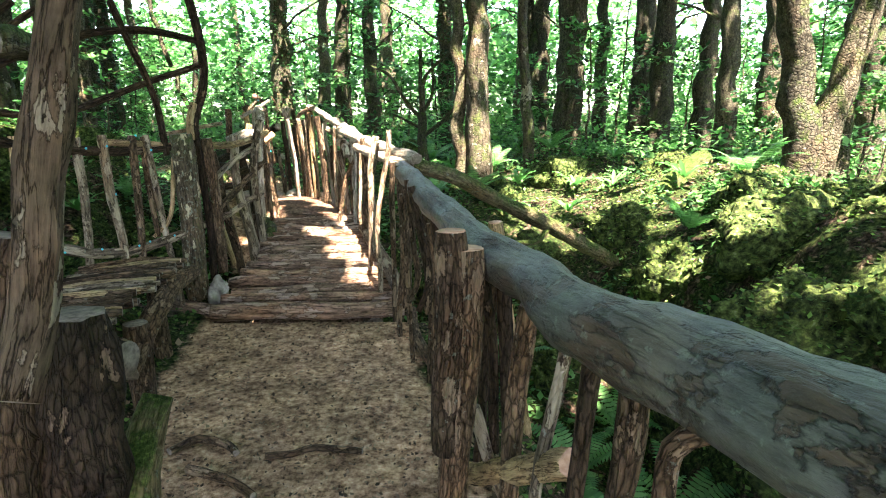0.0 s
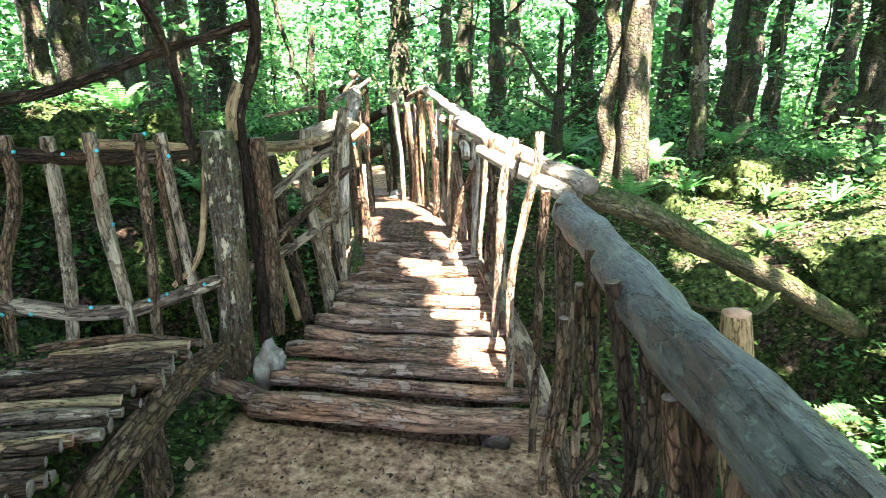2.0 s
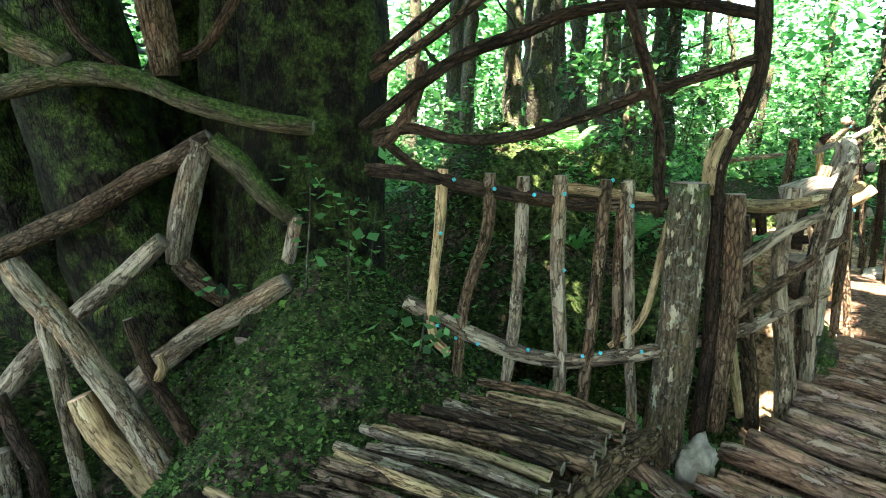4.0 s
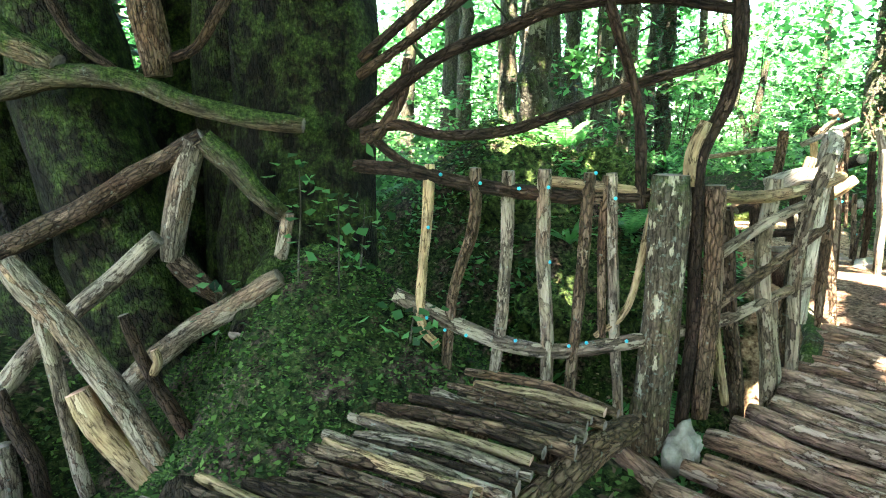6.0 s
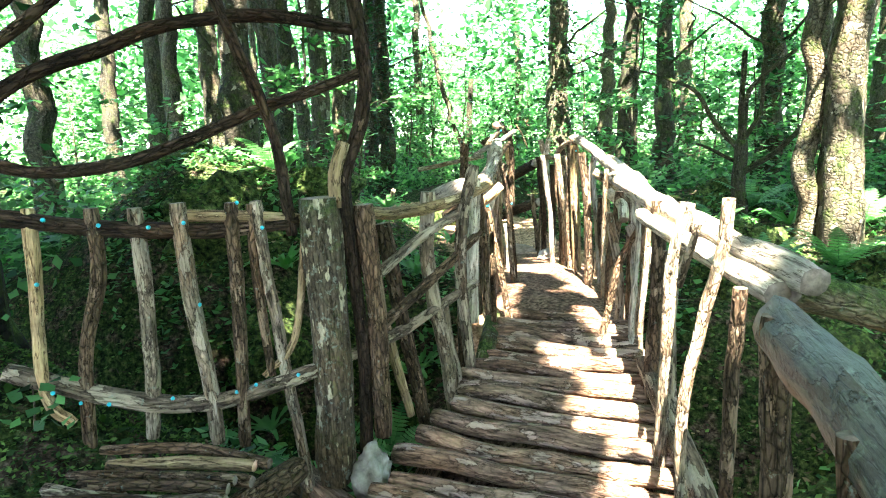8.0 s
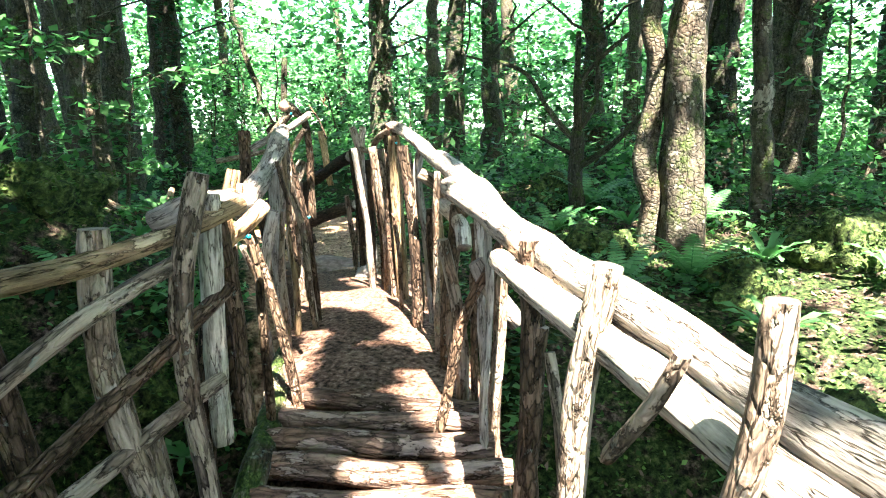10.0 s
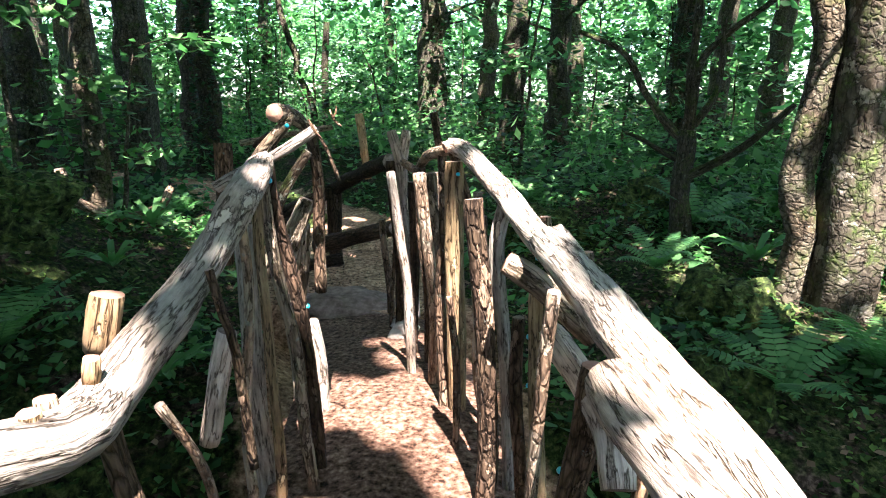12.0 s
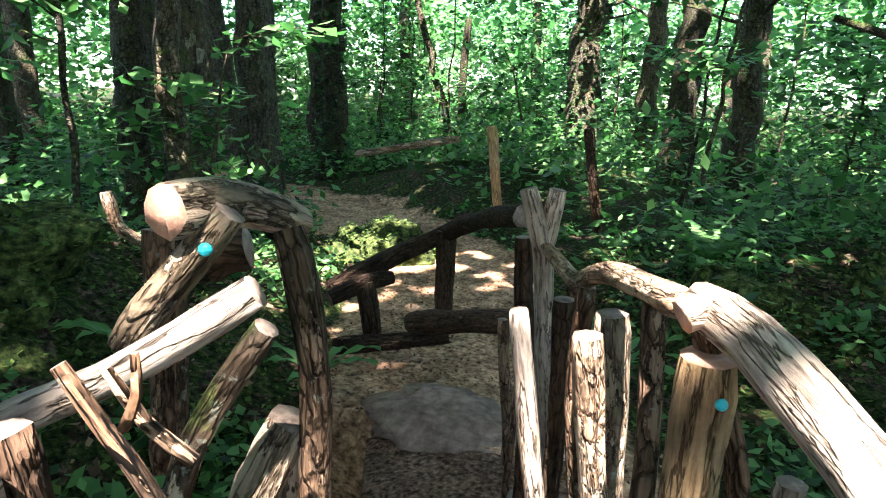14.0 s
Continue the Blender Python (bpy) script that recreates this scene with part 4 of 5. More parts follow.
log(far_fence, "post", [(-3.73, 9.93, 0.77), (-3.69, 9.96, 0.41), (-3.68, 9.96, 0.30)], 0.065, 0.058, DARK)
log(far_fence, "rail", [(-3.85, 9.72, 0.69), (-3.73, 9.93, 0.76), (-3.64, 10.11, 0.76)], 0.053, 0.048, DARK)
log(far_fence, "post", [(-4.01, 12.50, 1.63), (-3.96, 12.52, 1.22), (-3.91, 12.54, 0.82)], 0.053, 0.047, PALE)
log(far_fence, "post", [(-3.00, 12.33, 1.67), (-2.92, 12.35, 1.19), (-2.84, 12.37, 0.74)], 0.048, 0.043, BARK)
fallen_tree = thing("fallen_tree", (3.0, 6.0, 0.2), "uprooted mossy trunk lying across the green bank", "fallen log")
log(fallen_tree, "trunk", [(1.89, 7.03, -0.46), (2.36, 7.26, 0.14), (2.89, 7.68, 0.55), (3.52, 8.13, 0.94)], 0.176, 0.159, MOSSY)
gate_posts = thing("shelter_posts", (-1.1, 1.4, 0.0), "old bare timber posts with splintered dark stumps", "posts")
log(gate_posts, "post", [(-0.85, 1.47, 1.92), (-0.90, 1.44, 1.72), (-0.95, 1.41, 1.43), (-0.97, 1.39, 1.23), (-1.00, 1.37, 1.06), (-1.01, 1.30, 0.93)], 0.050, 0.058, TIMBER, rough=0.3)
log(gate_posts, "stump", [(-1.10, 1.67, 1.02), (-1.11, 1.66, 0.77), (-1.13, 1.65, 0.39)], 0.10, 0.15, DARK, rough=0.45)
log(gate_posts, "stump", [(-1.06, 2.04, 0.57), (-1.08, 1.92, 0.42), (-1.09, 1.80, 0.23)], 0.060, 0.072, MOSSY, rough=0.4)
log(gate_posts, "stump", [(-1.19, 1.61, 1.27), (-1.24, 1.57, 0.90), (-1.20, 1.47, 0.52)], 0.068, 0.081, DARK, rough=0.45)
log(gate_posts, "beam", [(-1.18, 1.61, 1.78), (-1.25, 1.81, 1.80), (-1.30, 2.01, 1.80)], 0.045, 0.045, MOSSY)
log(gate_posts, "stub", [(-1.32, 2.12, 0.70), (-1.19, 2.09, 0.69)], 0.080, 0.080, DARK, end=CUT_OLD)
dead_branch = thing("dead_branch", (-5.3, 8.9, 0.6), "crooked bare branch lying on a mossy bank", "branch")
log(dead_branch, "branch", [(-5.25, 9.27, 1.27), (-5.23, 9.30, 1.04), (-5.13, 9.44, 0.91), (-4.99, 9.61, 0.82), (-4.80, 9.81, 0.89), (-4.85, 10.05, 1.01)], 0.043, 0.039, WEATHERED)
log(dead_branch, "branch", [(-6.07, 13.06, 1.16), (-5.51, 13.42, 1.28), (-4.93, 13.73, 1.39)], 0.046, 0.041, WEATHERED)
bare_tree = thing("bare_tree", (0.3, 13.0, 0.0), "leafless dark small tree with spreading branches", "tree")
log(bare_tree, "trunk", [(-0.35, 11.14, 1.59), (-0.37, 11.15, 1.13), (-0.33, 11.14, 0.61), (-0.28, 11.13, -0.14)], 0.073, 0.117, TRUNK)
log(bare_tree, "limb", [(-0.34, 11.14, 1.57), (-0.32, 11.14, 2.11), (-0.16, 11.11, 2.35), (0.18, 11.03, 2.63)], 0.039, 0.024, TRUNK)
log(bare_tree, "limb", [(-0.36, 11.15, 1.50), (-0.37, 11.15, 2.19), (-0.37, 11.15, 2.68)], 0.045, 0.032, TRUNK)
log(bare_tree, "limb", [(-0.37, 11.15, 1.16), (-0.03, 10.98, 1.39), (0.19, 10.81, 1.62), (0.36, 10.76, 1.82)], 0.046, 0.023, TRUNK)
log(bare_tree, "limb", [(-0.37, 11.15, 1.48), (-0.73, 11.30, 1.89), (-0.94, 11.31, 2.25), (-1.35, 11.42, 2.45)], 0.040, 0.020, TRUNK)
log(bare_tree, "limb", [(-0.41, 11.15, 1.32), (-0.71, 11.09, 1.49), (-0.89, 11.11, 1.56)], 0.029, 0.014, TRUNK)
log(bare_tree, "limb", [(-0.32, 11.14, 1.63), (-0.15, 11.11, 1.98), (-0.16, 11.11, 2.51)], 0.034, 0.020, TRUNK)
edge_log = thing("edging_branch", (-0.2, 3.6, 0.0), "brown branch lying along the path edge", "branch")
log(edge_log, "branch", [(-0.26, 4.61, 0.03), (-0.21, 4.08, 0.03), (-0.12, 3.70, 0.03), (-0.08, 3.53, 0.03)], 0.041, 0.037, BARK)
root_thing = thing("tree_root", (-0.9, 2.4, 0.0), "worn twisted root rising out of the trodden earth", "root")
log(root_thing, "root", [(-1.33, 2.59, 0.01), (-1.24, 2.71, 0.01), (-1.08, 2.66, 0.01), (-1.00, 2.58, 0.01)], 0.022, 0.020, BARK)
log(root_thing, "root", [(-1.18, 2.44, 0.01), (-0.97, 2.35, 0.01), (-0.81, 2.23, 0.01)], 0.023, 0.021, BARK)
log(root_thing, "root", [(-0.86, 2.56, 0.00), (-0.73, 2.58, 0.00), (-0.63, 2.63, 0.00), (-0.40, 2.60, 0.00)], 0.019, 0.017, BARK)
log(root_thing, "root", [(-1.77, 4.35, 0.01), (-1.67, 4.42, 0.01), (-1.48, 4.34, 0.01)], 0.031, 0.028, BARK)
moss_log = thing("fallen_log", (0.8, 5.2, 0.0), "fallen mossy tree trunk slanting down into the bank", "fallen log")
log(moss_log, "trunk", [(-0.24, 4.48, 1.22), (0.1, 4.75, 1.08), (0.4, 5.02, 0.90), (0.8, 5.37, 0.66), (1.2, 5.76, 0.41), (1.6, 6.15, 0.15), (1.9, 6.45, -0.05)], 0.058, 0.078, MOSSY)
log(moss_log, "limb", [(0.98, 5.52, 0.50), (0.85, 5.42, 0.40), (0.6, 5.3, 0.44), (0.4, 5.2, 0.52)], 0.03, 0.012, MOSSY)

cut_stump = thing("cut_stump", (0.62, 4.2, 0.0), "pale brown sawn stump standing in the ravine", "stump")
log(cut_stump, "stump", [(0.37, 4.15, 0.83), (0.39, 4.16, 0.63), (0.43, 4.16, 0.34), (0.62, 4.2, -0.9)], 0.058, 0.062, PALE, end=CUT)

# ---- bench ----
bench = thing("log_bench", (-2.0, 3.4, 0.0), "low bench of dark split branches on a mossy bank", "bench")


def bench_logs():
    y = 3.92
    while y > 2.55:
        f = (3.92 - y) / 1.3
        r = random.uniform(0.017, 0.028)
        a, b = -2.30 + 0.16 * f + random.uniform(-0.10, 0.06), -1.74 + 0.14 * f + random.uniform(-0.05, 0.05)
        z, skew = 0.63 + random.uniform(-0.012, 0.012), 0.15 + 0.12 * f + random.uniform(-0.03, 0.03)
        log(bench, "slat", [(b, y, z), ((a + b) / 2, y - skew * 0.5 + random.uniform(-0.025, 0.025), z + random.uniform(-0.006, 0.016)), (a, y - skew, z - 0.01)], r, r * 0.85,
            random.choice([BARK, WEATHERED, BARK, DARK, PALE]), sides=9, rough=0.3, wobble=0.03)
        y -= r * 2.05
    log(bench, "front_beam", [(-1.78, 4.10, 0.50), (-1.72, 3.7, 0.54), (-1.67, 3.25, 0.46), (-1.62, 2.85, 0.30)], 0.055, 0.066, BARK)
    log(bench, "back_beam", [(-2.28, 3.85, 0.54), (-2.22, 3.2, 0.54), (-2.08, 2.5, 0.52)], 0.05, 0.05, BARK)
    log(bench, "leg", [(-1.88, 3.75, 0.52), (-1.88, 3.75, -0.1)], 0.05, 0.055, BARK)
    log(bench, "leg", [(-1.66, 3.05, 0.5), (-1.66, 3.05, -0.1)], 0.07, 0.07, BARK)
    log(bench, "leg", [(-2.24, 3.7, 0.5), (-2.24, 3.7, -0.1)], 0.06, 0.06, BARK)
    log(bench, "leg", [(-2.12, 2.7, 0.5), (-2.12, 2.7, -0.1)], 0.06, 0.06, BARK)
    log(bench, "end_log", [(-1.62, 2.42, 0.60), (-1.95, 2.5, 0.58), (-2.3, 2.6, 0.55)], 0.085, 0.09, DARK)


bench_logs()


# ---- trees ----
# Spots (x, y, radius) where crowns are cut open so that sun lands there
SUN_GAPS = [(-0.8, 5.15, 0.34), (-0.95, 5.7, 0.46), (-1.1, 6.3, 0.32), (-1.2, 7.0, 0.42), (-1.6, 7.6, 0.5), (-2.05, 8.4, 0.3), (-2.25, 7.5, 0.28), (-1.78, 8.05, 0.42), (-0.66, 5.35, 0.34), (-0.78, 6.0, 0.32), (-0.92, 6.6, 0.3), (-2.35, 7.75, 0.28), (0.65, 5.7, 0.4), (0.0, 5.5, 0.42), (-2.0, 6.42, 0.32), (-2.05, 6.8, 0.3), (-1.85, 6.2, 0.25), (-0.6, 4.7, 0.26),
        (-0.25, 3.95, 0.15), (2.0, 5.1, 0.7), (1.3, 4.1, 0.4), (2.1, 8.3, 1.3), (0.45, 10.2, 1.0), (3.2, 5.4, 0.6), (3.6, 7.6, 1.2), (-5.5, 8.0, 0.7), (1.05, 5.4, 0.45), (2.9, 3.4, 0.35)]


def shaded(p):
    """Whether leaves at these points keep off canopy patches cut open for the sun."""
    k = (p[:, 2] - 0.7) / TO_SUN.z
    x, y = p[:, 0] - TO_SUN.x * k, p[:, 1] - TO_SUN.y * k
    keep = np.ones(len(p), dtype=bool)
    for gx, gy, gr in SUN_GAPS:
        keep &= (np.hypot(x - gx, y - gy) > gr) | (np.random.uniform(size=len(p)) < 0.06)
    return keep


def sky_wedge(p):
    """Leaves in a narrow wedge as seen from the approach, dropped to show sky."""
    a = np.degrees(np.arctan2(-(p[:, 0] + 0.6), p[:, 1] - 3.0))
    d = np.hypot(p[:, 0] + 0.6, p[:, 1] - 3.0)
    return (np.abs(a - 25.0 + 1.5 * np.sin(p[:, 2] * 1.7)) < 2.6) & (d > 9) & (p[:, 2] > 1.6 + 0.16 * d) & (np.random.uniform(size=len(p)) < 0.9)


def crown_points(x, y, z0, z1, rad, n, clumps=26):
    c = np.stack([np.random.normal(x, rad * 0.55, clumps), np.random.normal(y, rad * 0.55, clumps), np.random.uniform(z0, z1, clumps)], 1)
    p = c[np.random.randint(0, clumps, n)] + np.random.normal(size=(n, 3)) * np.array([0.55, 0.55, 0.28]) * (rad / 2.4)
    return p[shaded(p) & ~sky_wedge(p)]


def tree(x, y, r, lean=0.0, bark=None, low=6.5, n=1000, leaf=None, size=0.24, crown=None, label="tall forest tree with dark bark and a leafy green crown", ivy=0):
    z = height(x, y)
    bark = bark or TRUNK
    ob = thing("tree", (x, y, z), label, "tree", "forest trees")
    top = z + random.uniform(11, 14)
    bend = random.uniform(-0.25, 0.25)
    H = top - z
    pts = [(x + lean * H, y, top), (x + lean * H * 0.6 + bend, y, z + H * 0.6), (x + lean * H * 0.28 + bend * 0.4, y, z + H * 0.28), (x, y, z + 0.5), (x, y, z - 0.25)]
    v, f, u, i = tube(pts, r * 0.35, r, 12, step=0.3, rough=0.16, wobble=0.12, flare=0.28, flute=0.05)
    link_part("trunk", mesh("trunk", v, f, [bark, CUT_OLD], uvs=u, index=i), ob)
    for k in range(5):
        zz = z + H * random.uniform(0.2, 0.75)
        a, l = random.uniform(0, 6.28), random.uniform(0.9, 2.4)
        fx = x + lean * (zz - z)
        v, f, u, i = tube([(fx, y, zz), (fx + math.cos(a) * l * 0.5, y + math.sin(a) * l * 0.5, zz + l * 0.25), (fx + math.cos(a) * l, y + math.sin(a) * l, zz + l * 0.4)], max(0.018, r * 0.16), 0.008, 6, step=0.3, wobble=0.15)
        link_part("limb", mesh("limb", v, f, [bark, CUT_OLD], uvs=u, index=i), ob)
    cx, cy = crown or (x + lean * H * 0.7, y)
    n = n if crown or math.hypot(x + 1, y - 5) < 8.5 else n // 4
    p = crown_points(cx, cy, z + low, top + 1, 2.6, n)
    link_part("crown", leaf_mesh("crown", p, size, leaf or LEAF), ob)
    if ivy:
        m = ivy
        zz = np.random.uniform(0.2, 6.5, m)
        a = np.random.uniform(0, 6.28, m)
        rr = r * (1.15 + 0.25 * np.random.uniform(size=m))
        q = np.stack([x + lean * zz + np.cos(a) * rr, y + np.sin(a) * rr, z + zz], 1)
        link_part("ivy", leaf_mesh("ivy", q, 0.085, LEAF_DARK, length=1.1), ob, "dark glossy ivy")
    return ob


def ivy_tree(x, y, r, lean=0.0):
    return tree(x, y, r * 0.9, lean, TRUNK, label="tall tree with a dark trunk wrapped in ivy", ivy=1500)


def moss_tree(x, y, r, lean=0.0):
    return tree(x, y, r, lean, TRUNK_MOSS, label="tall tree with pale flaking and mossy bark")


def snag(x, y, r, lean=0.0):
    z = height(x, y)
    ob = thing("dead_tree", (x, y, z), "bare broken dead tree stem standing in the wood", "dead tree")
    v, f, u, i = tube([(x + 0.1, y, z + 3.0), (x, y, z + 1.5), (x, y, z - 0.2)], r * 0.8, r, 8, step=0.2)
    link_part("trunk", mesh("trunk", v, f, [TRUNK, CUT_OLD], uvs=u, index=i), ob)


ivy_tree(-4.7, 18.4, 0.35, 0.00)
tree(-3.9, 20.6, 0.21, 0.00)
tree(-2.9, 18.2, 0.24, 0.00)
tree(-1.9, 23.8, 0.26, 0.00)
tree(-7.9, 13.3, 0.24, 0.02)
tree(-8.5, 14.1, 0.19, 0.00)
ivy_tree(-8.3, 15.5, 0.21, 0.00)
ivy_tree(0.2, 16.2, 0.25, 0.00)
tree(-12.3, 14.4, 0.15, 0.00)
tree(-12.7, 15.5, 0.16, 0.00)
tree(-14.6, 17.9, 0.14, 0.00)
tree(-10.3, 15.2, 0.18, -0.12)
snag(-7.7, 19.4, 0.10, 0.00)
tree(-10.4, 21.4, 0.16, 0.00)
tree(-8.5, 26.6, 0.18, 0.00)
tree(-2.7, 25.8, 0.20, 0.10)
tree(-7.0, 17.5, 0.07, -0.25)
tree(0.3, 10.1, 0.10, 0.00)
moss_tree(0.6, 10.0, 0.18, 0.00)
moss_tree(1.5, 10.7, 0.09, -0.04)
moss_tree(-6.0, 8.3, 0.19, 0.00)
moss_tree(-7.4, 11.8, 0.18, 0.00)
tree(-8.5, 12.1, 0.14, -0.10)
moss_tree(-7.2, 9.1, 0.15, 0.00)
tree(-10.5, 10.7, 0.17, 0.00)
tree(-11.0, 11.6, 0.17, 0.00)
tree(-9.4, 13.1, 0.15, -0.10)
tree(-13.4, 11.9, 0.18, 0.00)
tree(-8.9, 15.9, 0.19, 0.00)
tree(4.6, 7.8, 0.18, -0.14)
tree(4.9, 7.8, 0.17, 0.16)
tree(5.5, 11.8, 0.19, 0.00)
tree(4.7, 13.2, 0.24, 0.00)
tree(4.9, 15.2, 0.28, 0.00)
tree(6.6, 10.0, 0.14, 0.00)
tree(3.0, 14.7, 0.27, 0.00)
tree(4.5, 17.4, 0.19, 0.00)
tree(2.3, 16.8, 0.17, 0.00)
tree(8.0, 15.0, 0.28, 0.00)
tree(8.6, 12.3, 0.25, 0.00)
tree(-1.9, 16.9, 0.2, 0.00)
tree(5.3, 16.1, 0.27, 0.00)
tree(5.8, 13.7, 0.22, 0.00)
tree(-6.0, 10.4, 0.10, 0.00)
tree(-8.0, 11.5, 0.15, 0.00)
moss_tree(-8.7, 3.1, 0.21, 0.00)
tree(-9.5, 4.1, 0.18, 0.00)
tree(1.3, 19.8, 0.22, 0.00)
tree(2.6, 16.6, 0.25, 0.00)
tree(2.8, 21.6, 0.27, 0.00)
tree(3.1, 14.4, 0.16, 0.00)

# Mostly unseen trees, added so that their offset crowns shade path, bridge and banks
for x_, y_, u_, v_, n_ in ((3.4, 0.2, 1.6, 1.2, 2600), (1.8, -3.4, 0.8, -1.8, 2200), (-2.6, -1.6, -1.2, -0.4, 2600), (6.4, 1.8, 6.4, 2.0, 900), (4.6, -3.6, 4.0, -3.0, 1200), (-5.5, -1.5, -4.5, 0.5, 1800), (0.2, -6.5, 0.0, -5.0, 1500), (-7.5, 1.5, -6.5, 2.0, 1500),
                           (3.9, -1.2, 1.4, -0.7, 2800), (2.9, -2.4, 0.9, -1.5, 2400), (4.6, 2.2, 0.3, 3.6, 2600), (7.6, 6.8, 2.5, 6.5, 1600), (-10.6, 8.6, -6.8, 9.6, 2600), (-12.5, 12.8, -9.5, 11.0, 2600), (-12.4, 16.6, -4.2, 11.4, 2200)):
    tree(x_, y_, 0.2, n=n_, size=0.26, low=5.0, crown=(u_, v_))

# the old yew on the mound
yew = thing("yew_tree", (-4.05, 3.95, 0.2), "huge dark old yew trunk covered with moss and roots", "tree")
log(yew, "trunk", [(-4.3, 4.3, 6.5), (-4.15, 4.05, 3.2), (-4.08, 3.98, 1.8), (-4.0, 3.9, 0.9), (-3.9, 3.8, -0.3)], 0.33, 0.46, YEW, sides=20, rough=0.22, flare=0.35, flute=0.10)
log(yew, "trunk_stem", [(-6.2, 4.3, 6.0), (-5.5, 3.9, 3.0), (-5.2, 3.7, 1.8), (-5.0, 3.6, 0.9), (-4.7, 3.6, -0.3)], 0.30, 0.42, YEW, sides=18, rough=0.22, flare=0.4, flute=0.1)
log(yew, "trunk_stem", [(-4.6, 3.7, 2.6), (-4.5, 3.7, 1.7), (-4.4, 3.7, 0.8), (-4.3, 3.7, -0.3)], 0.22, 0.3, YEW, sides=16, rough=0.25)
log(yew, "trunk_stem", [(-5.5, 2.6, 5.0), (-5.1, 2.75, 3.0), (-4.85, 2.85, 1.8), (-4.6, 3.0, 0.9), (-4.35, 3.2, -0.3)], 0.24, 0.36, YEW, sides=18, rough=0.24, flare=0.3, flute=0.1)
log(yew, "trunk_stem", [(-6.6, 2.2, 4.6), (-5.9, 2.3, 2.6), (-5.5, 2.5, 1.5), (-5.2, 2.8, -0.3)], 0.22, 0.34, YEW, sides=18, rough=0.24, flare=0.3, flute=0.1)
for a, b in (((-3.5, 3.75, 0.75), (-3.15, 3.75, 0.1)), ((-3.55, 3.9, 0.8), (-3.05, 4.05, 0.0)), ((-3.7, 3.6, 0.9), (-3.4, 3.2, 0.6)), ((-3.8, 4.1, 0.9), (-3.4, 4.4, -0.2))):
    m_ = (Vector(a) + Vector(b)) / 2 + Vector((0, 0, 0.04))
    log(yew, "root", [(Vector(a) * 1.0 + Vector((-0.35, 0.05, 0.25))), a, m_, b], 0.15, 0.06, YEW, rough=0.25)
for k in range(5):
    a = k * 1.25 + 0.3
    c = Vector((-4.2, 4.1, 3.0 + 0.6 * k))
    log(yew, "limb", [c, c + Vector((math.cos(a) * 1.3, math.sin(a) * 1.3, 0.6)), c + Vector((math.cos(a) * 2.8, math.sin(a) * 2.8, 1.0))], 0.13, 0.04, YEW, wobble=0.2)
link_part("crown", leaf_mesh("crown", crown_points(-4.8, 3.2, 3.2, 9.0, 3.4, 11000, 90), 0.13, LEAF_DARK), yew)
link_part("low_foliage", leaf_mesh("low_foliage", crown_points(-6.6, 2.4, 1.7, 4.4, 1.5, 3200, 40), 0.10, LEAF_DARK), yew)


# ---- undergrowth ----
def scatter(n, x0, x1, y0, y1, ok):
    out = []
    while len(out) < n:
        x, y = random.uniform(x0, x1), random.uniform(y0, y1)
        if ok(x, y):
            out.append((x, y, height(x, y)))
    return out


def far_wood():
    """The leaves of the wood past the trees that can be told apart."""
    pts = []
    for k in range(620):
        a = random.uniform(-2.6, 2.6)
        d = random.uniform(17, 40)
        x, y = -1.5 - math.sin(a) * d, 6 + math.cos(a) * d
        z = height(x, y)
        zz = z + random.choice([0.8, 1.6, 2.4, 3.2, 4.2, 5.5, 7.5]) + random.uniform(-0.6, 0.6)
        if -1.5 < a < -0.15 and zz > z + 2.0 and random.random() < 0.25:
            continue
        pts.append(np.random.normal(size=(460, 3)) * np.array([1.3, 1.3, 0.8]) + np.array([x, y, zz]))
    p = np.concatenate(pts)
    p = p[~sky_wedge(p)]
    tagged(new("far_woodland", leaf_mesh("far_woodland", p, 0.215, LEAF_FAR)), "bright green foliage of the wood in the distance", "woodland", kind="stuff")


far_wood()


def near_brush():
    pts = []
    spots = scatter(260, -16, 12, 10, 26, lambda x, y: near(WAY, x, y)[0] > 1.2 and math.hypot(x + 1, y - 5) > 7)
    spots += scatter(190, -22, -6.2, -5, 10, lambda x, y: near(RAVINE, x, y)[0] > 0.6)
    spots += scatter(25, 5.5, 16, -4, 10, lambda x, y: True)
    for x, y, z in spots:
        r = random.uniform(0.25, 0.75)
        pts.append(np.random.normal(size=(240, 3)) * np.array([r, r, r * 0.55]) + np.array([x, y, z + r * 0.6]))
    p = np.concatenate(pts)
    tagged(new("undergrowth", leaf_mesh("undergrowth", p, 0.085, LEAF)), "low green bramble and sapling undergrowth", "undergrowth", kind="stuff")


near_brush()


MOSS_ROCK = simple("mossy_rock", [(0.36, (0.004, 0.005, 0.003)), (0.5, (0.035, 0.048, 0.014)), (0.62, (0.095, 0.125, 0.032)), (0.78, (0.24, 0.245, 0.16))], 17.0, 0.95, 1.0, 0.04, 9)


